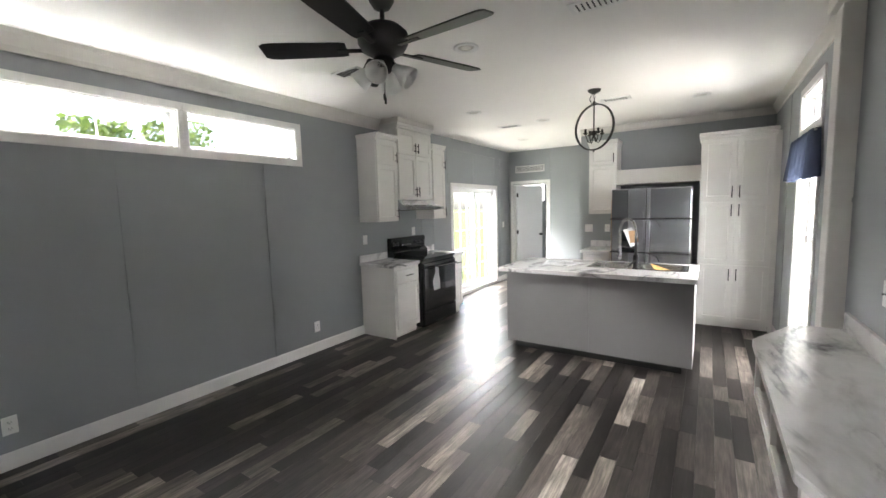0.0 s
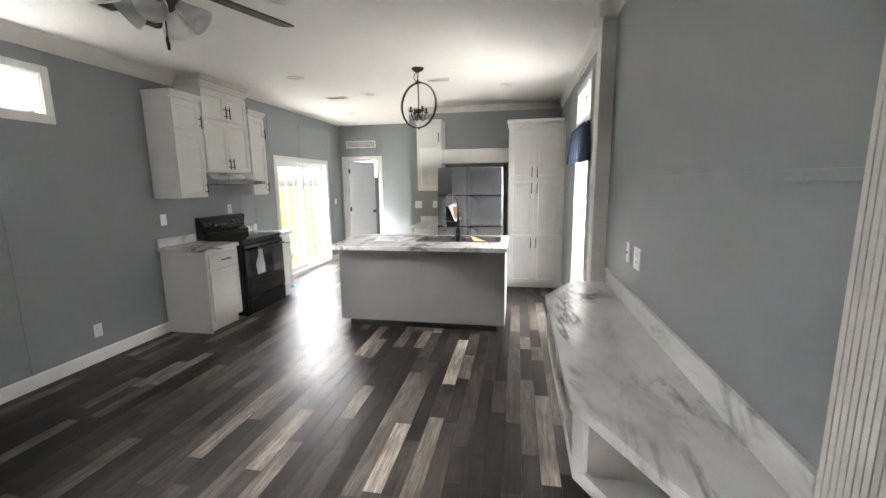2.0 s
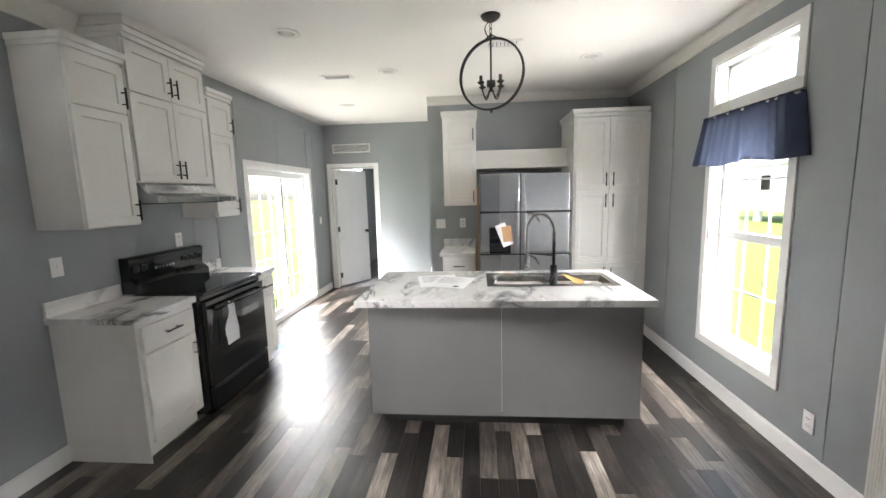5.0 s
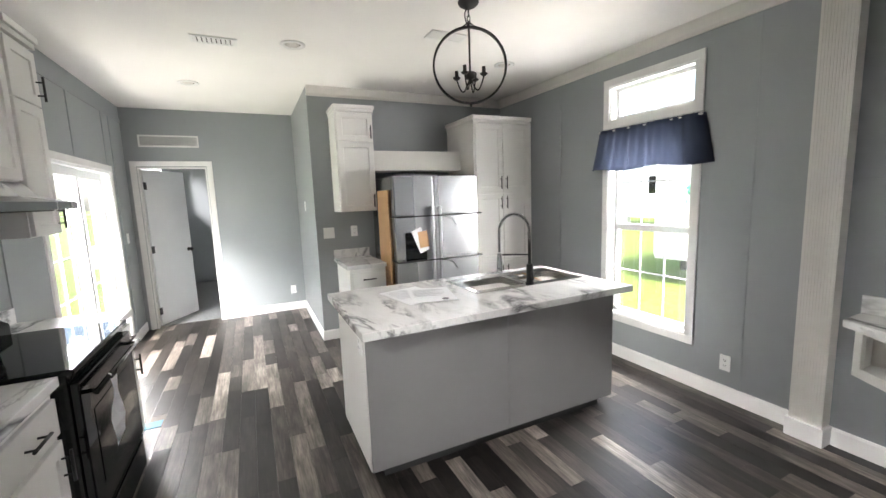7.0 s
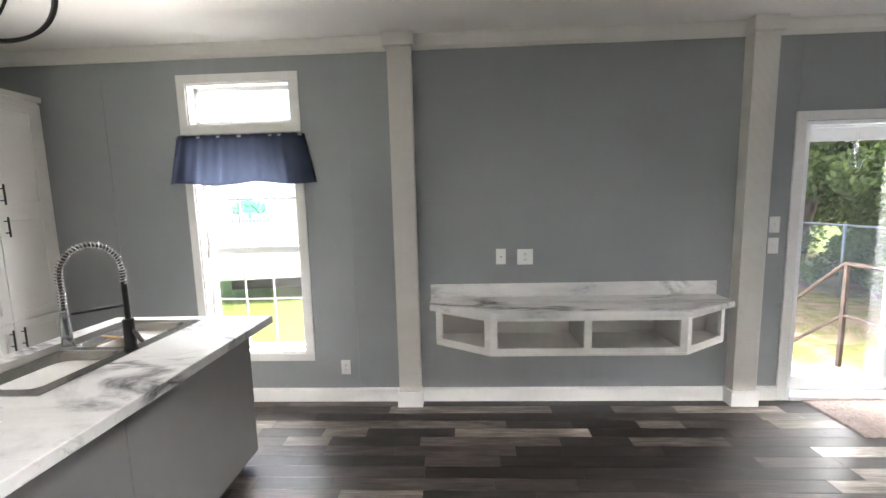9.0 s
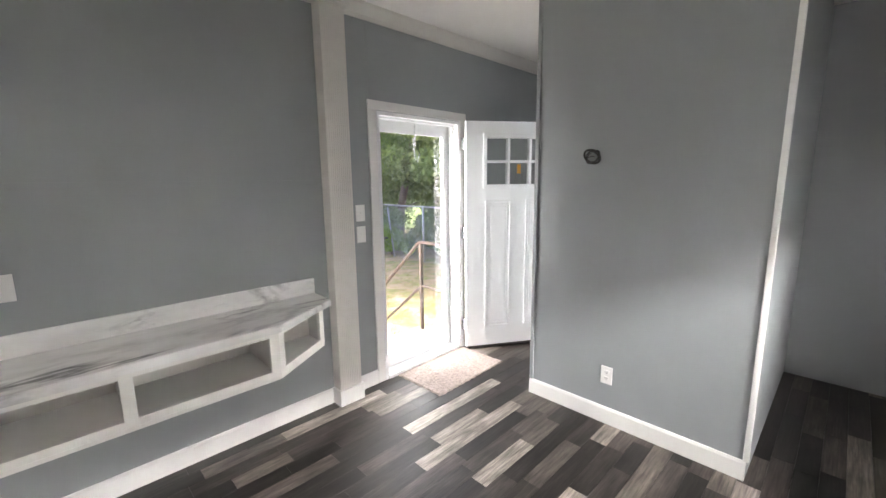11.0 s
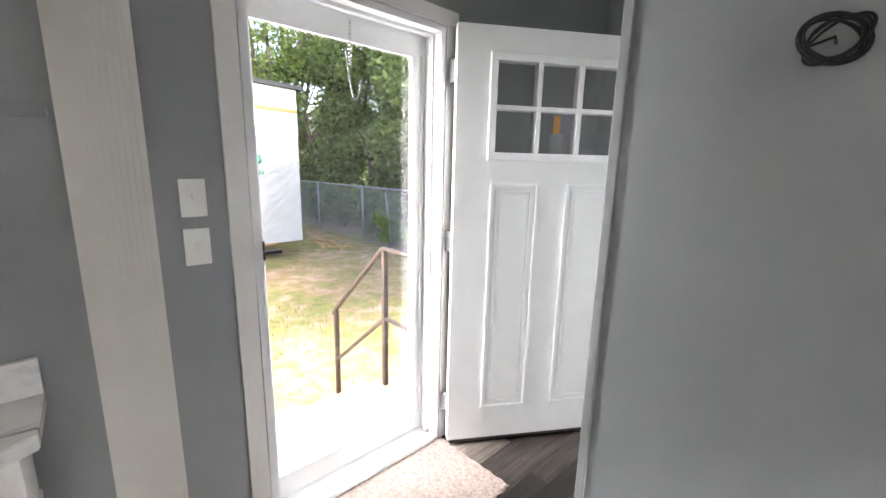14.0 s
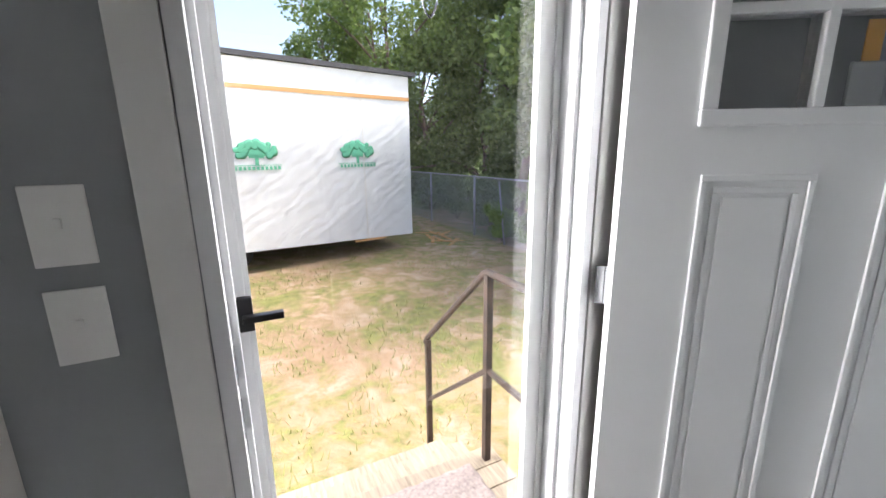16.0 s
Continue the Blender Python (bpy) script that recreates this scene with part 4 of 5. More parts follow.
for x0, x1, y0, y1, z in ((SX0, SX1, SY0, SY1, 0.868), (-1.785, 0.052, 3.93, 4.885, 0.868), (-1.785, 0.052, 3.93, 4.885, 0.907), (-1.782, 0.049, 3.933, 4.882, 0.91), (SX0, SX1, SY0, SY1, 0.91)):
    lp.append([top.verts.new(c) for c in ((x0, y0, z), (x1, y0, z), (x1, y1, z), (x0, y1, z))])
for a, b in zip(lp, lp[1:] + lp[:1]):
    for k in range(4):
        top.faces.new((a[k], a[(k + 1) % 4], b[(k + 1) % 4], b[k]))
bmesh.ops.recalc_face_normals(top, faces=top.faces)
part("worktop", top, MARBLE, isl)
sink = thing("sink", (-0.485, 4.53, 0.75), "double bowl stainless sink set into the island", "sink")


def bowl(x0, x1):
    """A rounded steel bowl, open above."""
    bm = bmesh.new()
    rings = []
    for inset, z, r in ((-0.004, 0.914, 0.06), (0.004, 0.908, 0.06), (0.012, 0.76, 0.06), (0.035, 0.735, 0.05)):
        a0, a1, b0, b1 = x0 + inset, x1 - inset, SY0 + 0.05 + inset, SY1 - 0.085 - inset
        ring = []
        for cx, cy, s in ((a1 - r, b1 - r, 0), (a0 + r, b1 - r, 90), (a0 + r, b0 + r, 180), (a1 - r, b0 + r, 270)):
            for k in range(7):
                q = radians(s + 15 * k)
                ring.append(bm.verts.new((cx + r * math.cos(q), cy + r * math.sin(q), z)))
        rings.append(ring)
    for a, b in zip(rings, rings[1:]):
        for i in range(len(a)):
            f = bm.faces.new((a[i], a[(i + 1) % len(a)], b[(i + 1) % len(a)], b[i]))
            f.smooth = True
    bm.faces.new(rings[-1])
    bmesh.ops.solidify(bm, geom=bm.faces[:], thickness=-0.002)
    return bm


for x0, x1 in ((SX0 + 0.035, -0.505), (-0.465, SX1 - 0.035)):
    b = part("bowl", bowl(x0, x1), SINK, sink)
    part("drain", lathe([(0.045, 0.737), (0.045, 0.741), (0.03, 0.741), (0.025, 0.738), (0, 0.738)], pose((x0 + x1) / 2, 4.52, 0), 24), CHROME, b)
part("rim", boxes((SX0 - 0.012, SX1 + 0.012, SY0 - 0.012, SY0 + 0.05, 0.9105, 0.9155), (SX0 - 0.012, SX1 + 0.012, SY1 - 0.085, SY1 + 0.012, 0.9105, 0.9155), (SX0 - 0.012, SX0 + 0.036, SY0 + 0.05, SY1 - 0.085, 0.9105, 0.9155), (SX1 - 0.036, SX1 + 0.012, SY0 + 0.05, SY1 - 0.085, 0.9105, 0.9155), (-0.506, -0.464, SY0 + 0.05, SY1 - 0.085, 0.9105, 0.9155), bevel=0.0015), SINK, sink)
env = thing("envelope", (-0.2, 4.5, 0.9), "orange manila envelope lying in the sink", "envelope")
part("sheet", boxes((-0.12, 0.12, -0.09, 0.09, 0, 0.004), m=pose(-0.24, 4.55, 0.875, 14, 20, 25)), MANILA, env)
part("flap", boxes((-0.12, 0.12, 0.05, 0.09, 0.004, 0.006), m=pose(-0.24, 4.55, 0.875, 14, 20, 25)), MANILA, env)

fc = thing("faucet", (-0.48, 4.345, 0.9155), "tall black spring faucet on the sink", "faucet")
fx, fy = -0.48, 4.345
DX, DY = -0.80, 0.60  # the way the spout reaches
part("base", lathe([(0.03, 0.9155), (0.03, 0.925), (0.024, 0.93), (0.024, 1.05), (0.02, 1.055), (0.0, 1.055)], pose(fx, fy, 0), 24), BLACK, fc)
part("stem", tube([(fx, fy, 1.05), (fx, fy, 1.28)], 0.012), BLACK, fc)
arc = [(fx, fy, 1.22)] + [(fx + DX * (0.105 - 0.105 * math.cos(a)), fy + DY * (0.105 - 0.105 * math.cos(a)), 1.28 + 0.125 * math.sin(a)) for a in np.linspace(0, math.pi, 17)] + [(fx + DX * 0.21, fy + DY * 0.21, 1.14)]
part("hose", tube(arc, 0.007), BLACK, fc)
pts, tot = [], 0.0
ap = [Vector(p) for p in arc]
for i in range(len(ap) - 1):
    d = (ap[i + 1] - ap[i])
    steps = max(6, int(d.length / 0.0022))
    s1 = Vector((-DY, DX, 0)).normalized()
    s2 = d.normalized().cross(s1)
    for k in range(steps):
        q = (tot + d.length * k / steps) / 0.013 * 2 * math.pi
        pts.append(ap[i] + d * (k / steps) + 0.0135 * (math.cos(q) * s1 + math.sin(q) * s2))
    tot += d.length
part("spring", tube(pts, 0.0026, 5), CHROME, fc, "steel coil spring")
part("spray_head", lathe([(0.013, 1.13), (0.016, 1.10), (0.02, 1.04), (0.02, 0.99), (0.0, 0.99)][::-1], pose(fx + DX * 0.21, fy + DY * 0.21, 0), 20), STEEL, fc, "steel spray head")
part("holder", tube([(fx, fy, 1.12), (fx + DX * 0.19, fy + DY * 0.19, 1.12)], 0.006), BLACK, fc)
part("lever", boxes((-0.008, 0.008, -0.09, 0, -0.006, 0.006), bevel=0.003, m=pose(fx, fy - 0.02, 1.0, 25, 0, -30)), BLACK, fc)

pp = thing("papers", (-1.25, 4.48, 0.91), "printed plan sheets spread on the island", "papers")
for k, (x, y, r, w, h) in enumerate(((-1.30, 4.50, 12, 0.30, 0.40), (-1.20, 4.44, -14, 0.28, 0.36))):
    m = pose(x, y, 0.9115 + 0.0025 * k, 0, 0, r)
    s = part("sheet", boxes((-w / 2, w / 2, -h / 2, h / 2, 0, 0.002), m=m), PAPER, pp)
    lines = [(-w * 0.4, w * (0.1 + 0.3 * ((i * 7) % 5) / 5), h * (0.40 - 0.045 * i), h * (0.40 - 0.045 * i) + 0.004, 0.002, 0.0026) for i in range(12)]
    part("print", boxes(*[(a, b, c, d, e, f) for a, b, c, d, e, f in lines], m=m), plain("grey print", (0.45, 0.46, 0.48), 0.8), s)
    part("mark", lathe([(0.022, 0.002), (0.022, 0.0028), (0, 0.0028)], m @ pose(w * 0.25, -h * 0.36, 0), 20), INK, s)

# ---- wall-hung shelf under the television place ----
con = thing("wall_shelf", (0.55, 2.0, 0.53), "wall-hung white media shelf with marbled top", "shelf")
CT = [(XR, 0.945), (0.545, 0.95), (0.325, 1.36), (0.325, 2.62), (0.545, 3.04), (XR, 3.045)]
part("worktop", prism(CT, 0.79, 0.83, 0.003), MARBLE, con)
part("backsplash", boxes((XR - 0.02, XR, 0.945, 3.045, 0.83, 0.93), bevel=0.003), MARBLE, con)
CB = [(XR, 0.985), (0.585, 0.99), (0.345, 1.37), (0.345, 2.63), (0.585, 3.0), (XR, 3.005)]
part("bottom", prism(CB, 0.53, 0.548), CAB, con)
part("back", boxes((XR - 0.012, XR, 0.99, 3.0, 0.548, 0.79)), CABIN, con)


def frame_run(a, b, n):
    """Stiles and rails of an open front from a to b, with n openings."""
    a, b = Vector((*a, 0)), Vector((*b, 0))
    u = (b - a).normalized()
    length = (b - a).length
    F = Face(a, u, Vector((u.y, -u.x, 0)))
    for z0, z1 in ((0.5485, 0.582), (0.765, 0.7895)):
        part("rail", F.box(0, length, -0.02, 0.0, z0, z1, bevel=0.002), CAB, con)
    for k in range(n + 1):
        c = length * k / n
        w = 0.024
        lo, hi = max(0, c - w), min(length, c + w)
        if k in (0, n):
            lo, hi = (0, 0.045) if k == 0 else (length - 0.045, length)
        part("stile", F.box(lo, hi, -0.0205, 0.001, 0.549, 0.789, bevel=0.002), CAB, con)
        if 0 < k < n:
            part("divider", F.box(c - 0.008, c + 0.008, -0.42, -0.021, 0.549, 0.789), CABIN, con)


frame_run((0.585, 3.0), (0.345, 2.63), 1)
frame_run((0.345, 2.63), (0.345, 1.37), 2)
frame_run((0.345, 1.37), (0.585, 0.99), 1)
for y, y2 in ((0.99, 1.004), (2.986, 3.0)):
    part("side", boxes((0.585, XR - 0.013, y, y2, 0.549, 0.789)), CAB, con)
for y, s in ((1.37, 1), (2.63, -1)):
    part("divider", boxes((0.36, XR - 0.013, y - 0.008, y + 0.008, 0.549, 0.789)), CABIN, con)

# ---- ceiling fan ----
fan = thing("ceiling_fan", (-1.42, 1.76, H), "black five-blade ceiling fan with frosted lamp shades", "ceiling fan")
C = pose(-1.42, 1.76, 0)
part("canopy", lathe([(0.0, H), (0.07, H), (0.068, 2.69), (0.045, 2.655), (0.02, 2.645), (0, 2.645)][::-1], C, 28), IRON, fan)
part("rod", lathe([(0.013, 2.55), (0.013, 2.65)], C, 12), IRON, fan)
part("motor", lathe([(0.0, 2.40), (0.06, 2.40), (0.115, 2.43), (0.138, 2.47), (0.138, 2.52), (0.10, 2.555), (0.035, 2.57), (0.0, 2.57)], C, 36), IRON, fan)
part("light_fitter", lathe([(0.0, 2.31), (0.03, 2.315), (0.055, 2.34), (0.06, 2.375), (0.05, 2.40), (0, 2.40)], C, 28), IRON, fan)
for k in range(5):
    m = C @ pose(0, 0, 2.445, 0, 0, -3 + 72 * k)
    bm = bmesh.new()
    prof = [(0.20, 0.052), (0.23, 0.060), (0.40, 0.066), (0.58, 0.070), (0.64, 0.066), (0.665, 0.05)]
    outline = [(u, w) for u, w in prof] + [(u, -w) for u, w in reversed(prof)]
    mm = m @ pose(0, 0, 0, 12, 0, 0)
    lo = [bm.verts.new(mm @ Vector((u, w, -0.004))) for u, w in outline]
    hi = [bm.verts.new(mm @ Vector((u, w, 0.004))) for u, w in outline]
    bm.faces.new(lo[::-1]), bm.faces.new(hi)
    for i in range(len(lo)):
        j = (i + 1) % len(lo)
        bm.faces.new((lo[i], lo[j], hi[j], hi[i]))
    bmesh.ops.recalc_face_normals(bm, faces=bm.faces)
    bl = part("blade", bm, IRON, fan)
    part("blade_arm", boxes((0.10, 0.25, -0.018, 0.018, -0.012, -0.005), bevel=0.002, m=m @ pose(0, 0, 0, 6, 0, 0)), IRON, bl)
for k in range(4):
    m = C @ pose(0, 0, 2.345, 0, 0, 25 + 90 * k) @ pose(0.055, 0, 0, 0, 128, 0)
    part("shade", lathe([(0.022, 0.0), (0.03, 0.03), (0.05, 0.075), (0.062, 0.12), (0.059, 0.12), (0.047, 0.075), (0.027, 0.03), (0.019, 0.004)], m, 28), FROST, fan, "frosted glass bell shade")
    part("socket", lathe([(0.0, -0.03), (0.02, -0.03), (0.024, 0.004), (0.0, 0.004)], m, 16), IRON, fan)
for dx, zb in ((0.02, 2.15), (-0.03, 2.19)):
    ch = part("pull_chain", tube([(-1.42 + dx, 1.76 - dx, 2.32), (-1.42 + dx, 1.76 - dx, zb + 0.03)], 0.0012, 6), IRON, fan)
    part("pull", lathe([(0.0, zb - 0.01), (0.006, zb - 0.008), (0.007, zb + 0.02), (0.003, zb + 0.03), (0, zb + 0.03)], pose(-1.42 + dx, 1.76 - dx, 0), 12), IRON, ch)

# ---- chandelier ----
cx, cy = -0.90, 4.38
cl = thing("chandelier", (cx, cy, H), "black iron ring chandelier with four candle arms", "chandelier")
CC = pose(cx, cy, 0)
part("canopy", lathe([(0.0, 2.675), (0.02, 2.675), (0.055, 2.695), (0.065, 2.71), (0.065, H), (0.0, H)], CC, 28), IRON, cl)
zc, rr = 2.345, 0.225
yaw = 24.0
RM = pose(cx, cy, zc, 0, 0, -yaw)
bm = bmesh.new()
seg = 64
rows_ = []
for i in range(seg):
    a = 2 * math.pi * i / seg
    rows_.append([bm.verts.new(RM @ Vector((r * math.cos(a), d, r * math.sin(a)))) for r, d in ((rr - 0.006, -0.011), (rr + 0.006, -0.011), (rr + 0.006, 0.011), (rr - 0.006, 0.011))])
for i in range(seg):
    a, b = rows_[i], rows_[(i + 1) % seg]
    for j in range(4):
        bm.faces.new((a[j], a[(j + 1) % 4], b[(j + 1) % 4], b[j]))
bmesh.ops.recalc_face_normals(bm, faces=bm.faces)
part("ring", bm, IRON, cl)
part("stem", lathe([(0.006, 2.235), (0.006, 2.60)], CC, 10), IRON, cl)
part("finial", lathe([(0.0, 2.095), (0.007, 2.10), (0.009, 2.112), (0.004, 2.125), (0, 2.125)], CC, 14), IRON, cl)
part("hub", lathe([(0.0, 2.235), (0.012, 2.24), (0.012, 2.265), (0.03, 2.268), (0.03, 2.305), (0.008, 2.31), (0, 2.31)], CC, 20), IRON, cl)
for k in range(4):
    m = CC @ pose(0, 0, 0, 0, 0, 40 + 90 * k)
    arm = [m @ Vector((0.012 + 0.078 * u, 0, 2.25 - 0.062 * math.sin(math.pi * min(1, u * 1.0)) + 0.022 * u * u)) for u in np.linspace(0, 1, 12)]
    ar = part("arm", tube(arm, 0.0045, 8), IRON, cl)
    part("candle_cup", lathe([(0.0, 2.27), (0.012, 2.272), (0.024, 2.282), (0.024, 2.286), (0.011, 2.286), (0.011, 2.325), (0, 2.325)], m @ pose(0.09, 0, 0), 16), IRON, ar)
# hanging links and the slack cable
for k in range(3):
    z = 2.652 - 0.034 * k
    q = radians(40 + 90 * k)
    ring = [(cx + 0.009 * math.cos(a) * math.cos(q), cy + 0.009 * math.cos(a) * math.sin(q), z + 0.021 * math.sin(a)) for a in np.linspace(0, 2 * math.pi, 17)[:-1]]
    part("chain_link", tube(ring, 0.0025, 6, closed=True), IRON, cl)
for s in (-1, 1):
    part("strut", tube([(cx, cy, 2.60), RM @ Vector((0.06 * s, 0, 0.215))], 0.0035, 8), IRON, cl)
cab = [(cx + 0.012 * math.sin(3 * v) - 0.05 * math.sin(math.pi * v), cy - 0.02 * math.sin(math.pi * v), 2.69 - 0.13 * v) for v in np.linspace(0, 1, 14)]
part("cable", tube(cab, 0.0035, 6), IRON, cl)

# ---- ceiling fixtures ----


def downlight(x, y):
    t = thing("recessed_light", (x, y, H), "white recessed ceiling light, unlit", "ceiling light", "recessed ceiling lights")
    part("trim_ring", lathe([(0.092, H - 0.001), (0.092, H - 0.007), (0.065, H - 0.010), (0.058, H - 0.002)], pose(x, y, 0), 36), TRIM, t)
    part("lens", lathe([(0.058, H - 0.002), (0.03, H - 0.005), (0, H - 0.006)][::-1], pose(x, y, 0), 28), CABIN, t)


for x, y in ((-1.40, 2.645), (-2.33, 4.455), (0.0, 5.32), (-1.815, 5.445), (-2.64, 6.78)):
    downlight(x, y)


def vent(x, y, w, h):
    t = thing("ceiling_vent", (x, y, H), "white louvred ceiling air vent", "vent", "ceiling vents")
    part("backing", boxes((x - w / 2 + 0.02, x + w / 2 - 0.02, y - h / 2 + 0.02, y + h / 2 - 0.02, H - 0.003, H - 0.001)), SLOT, t)
    for r in ((x - w / 2, x + w / 2, y - h / 2, y - h / 2 + 0.022), (x - w / 2, x + w / 2, y + h / 2 - 0.022, y + h / 2), (x - w / 2, x - w / 2 + 0.022, y - h / 2 + 0.022, y + h / 2 - 0.022), (x + w / 2 - 0.022, x + w / 2, y - h / 2 + 0.022, y + h / 2 - 0.022)):
        part("frame", boxes((*r, H - 0.008, H - 0.0005)), TRIM, t)
    n = 9
    for i in range(n):
        u = x - w / 2 + 0.03 + (w - 0.06) * i / (n - 1)
        part("slat", boxes((-0.0135, 0.0135, y - h / 2 + 0.022, y + h / 2 - 0.022, -0.001, 0.001), m=pose(u, 0, H - 0.006, 0, 20, 0)), TRIM, t)


for x, y in ((-2.34, 5.54), (-0.79, 4.90), (-0.47, 2.53), (-2.44, 2.51)):
    vent(x, y, 0.30, 0.15)
g = thing("return_grille", (-3.04, YB, 2.33), "white return air grille above the bedroom door", "grille")
part("backing", boxes((-3.34, -2.74, YB - 0.003, YB - 0.0005, 2.275, 2.395)), SLOT, g)
for r in ((-3.355, -2.725, 2.385, 2.405), (-3.355, -2.725, 2.262, 2.282), (-3.355, -3.335, 2.282, 2.385), (-2.745, -2.725, 2.282, 2.385)):
    part("frame", boxes((r[0], r[1], YB - 0.012, YB, r[2], r[3]), bevel=0.002), TRIM, g)
for i in range(8):
    z = 2.288 + 0.0125 * i
    part("slat", boxes((-3.335, -2.745, -0.006, 0.004, -0.001, 0.003), m=pose(0, YB - 0.007, z, 25, 0, 0)), TRIM, g)
sd = thing("smoke_detector", (0.2, 0.14, H), "white round smoke detector on the ceiling", "smoke detector")
part("base", lathe([(0.0, H - 0.012), (0.068, H - 0.012), (0.07, H)], pose(0.2, 0.14, 0), 32), PLATE, sd)
part("cover", lathe([(0.0, H - 0.04), (0.03, H - 0.04), (0.052, H - 0.03), (0.058, H - 0.012)], pose(0.2, 0.14, 0), 32), PLATE, sd)


# ---- switches and outlets ----
def plate(origin, u, n, kind, wide=False):
    """A wall plate: toggles or two sockets."""
    F = Face(origin, u, n)
    w = 0.058 if wide else 0.036
    what = {"switch": ("light_switch", "white plastic light switch on the wall", "switch"), "outlet": ("outlet", "white plastic double outlet on the wall", "outlet"), "jack": ("wall_jack", "white cable jack plate above the shelf", "outlet")}[kind]
    t = thing(what[0], origin, what[1], what[2], what[2] + " plates")
    part("plate", F.box(-w, w, 0, 0.006, -0.058, 0.058, bevel=0.002), PLATE, t)
    if kind == "switch":
        for c in ((-0.023, 0.023) if wide else (0,)):
            part("toggle", F.box(c - 0.005, c + 0.005, 0.006, 0.014, -0.004, 0.012, bevel=0.002), PLATE, t)
        for z in (-0.03, 0.03):
            part("screw", F.box(-0.003, 0.003, 0.006, 0.0068, z - 0.003, z + 0.003), PLATE, t)
    elif kind == "outlet":
        for z in (-0.02, 0.02):
            s = part("socket", F.box(-0.017, 0.017, 0.006, 0.0085, z - 0.014, z + 0.014, bevel=0.001), PLATE, t)
            for c in (-0.007, 0.007):
                part("slot", F.box(c - 0.0015, c + 0.0015, 0.0085, 0.0089, z - 0.003, z + 0.007), SLOT, s)
            part("slot", F.box(-0.002, 0.002, 0.0085, 0.0089, z - 0.010, z - 0.006), SLOT, s)
    else:
        part("jack", lathe([(0.005, 0.0), (0.005, 0.012), (0, 0.012)], F.m @ pose(0, 0.006, 0, -90), 10), STEEL, t)


EX, EXN = (0, -1, 0), (-1, 0, 0)
WX, WXN = (0, 1, 0), (1, 0, 0)
NX, NXN = (1, 0, 0), (0, -1, 0)
for y, z, kind in ((2.879, 0.283, "outlet"), (0.491, 0.28, "outlet"), (3.694, 1.19, "switch"), (4.70, 1.24, "outlet"), (7.82, 1.19, "switch")):
    plate((XL, y, z), WX, WXN, kind)
for y, z, kind, wd in ((3.73, 0.28, "outlet", False), (2.515, 1.133, "jack", False), (2.336, 1.128, "outlet", True), (0.556, 1.329, "switch", False), (0.556, 1.177, "switch", False)):
    plate((XR, y, z), EX, EXN, kind, wd)
plate((-1.46, YW, 1.19), NX, NXN, "switch", True)
plate((-1.185, YW, 1.195), NX, NXN, "outlet")
plate((-1.749, YB, 0.295), NX, NXN, "outlet")
plate((-0.698, -0.25, 0.325), (-1, 0, 0), (0, 1, 0), "outlet")
plate((-1.745, 4.165, 0.78), (0, 1, 0), (-1, 0, 0), "outlet")
plate((XV, 7.34, 1.48), (0, 1, 0), (-1, 0, 0), "switch")

# coil of cable that hangs out of the partition
co = thing("cable_coil", (-0.546, -0.25, 1.68), "coil of thin black cable hanging from the wall", "cable")
rnd = random.Random(5)
for k in range(7):
    r1, tx, tz = 0.036 + 0.016 * rnd.random(), rnd.uniform(-0.5, 0.5), rnd.uniform(-0.35, 0.35)
    loop = [(-0.546 + r1 * math.cos(a) + 0.008 * tx, -0.22 + 0.02 * tx * math.cos(a) + 0.02 * tz * math.sin(a), 1.68 + 0.85 * r1 * math.sin(a + tx) + 0.006 * tz) for a in np.linspace(0, 2 * math.pi, 28)[:-1]]
    part("loop", tube(loop, 0.0028, 6, closed=True), BLACK, co)
part("lead", tube([(-0.546, -0.25, 1.68), (-0.546, -0.22, 1.685), (-0.50, -0.215, 1.67)], 0.0028, 6), BLACK, co)

# ---- mats ----


def rug(name, label, x0, x1, y0, y1, z, tilt, mat, nx=60, ny=80):
    """A mat with short uneven pile and a wavy edge."""
    r = random.Random(3)
    bm = bmesh.new()
    m = pose((x0 + x1) / 2, (y0 + y1) / 2, z, 0, 0, tilt)
    g = []
    for i in range(nx + 1):
        row = []
        for j in range(ny + 1):
            e = 0.004 * math.sin(i * 0.7) + 0.004 * math.sin(j * 0.9)
            hgt = 0.003 if i in (0, nx) or j in (0, ny) else 0.007 + 0.005 * r.random()
            row.append(bm.verts.new(m @ Vector(((x1 - x0) * (i / nx - 0.5) + (e if j in (0, ny) or i in (0, nx) else 0), (y1 - y0) * (j / ny - 0.5) + (e if j in (0, ny) else 0), hgt))))
        g.append(row)
    for i in range(nx):
        for j in range(ny):
            bm.faces.new((g[i][j], g[i + 1][j], g[i + 1][j + 1], g[i][j + 1]))
    t = thing(name, ((x0 + x1) / 2, (y0 + y1) / 2, z), label, "mat")
    part("surface", bm, mat, t)
    part("backing", boxes((-(x1 - x0) / 2 + 0.006, (x1 - x0) / 2 - 0.006, -(y1 - y0) / 2 + 0.006, (y1 - y0) / 2 - 0.006, 0.0005, 0.003), m=m), SLOT, t)


rug("doormat", "beige pile doormat on the plank floor", 0.29, 0.775, -0.50, 0.275, 0.0, 1.5, MAT)

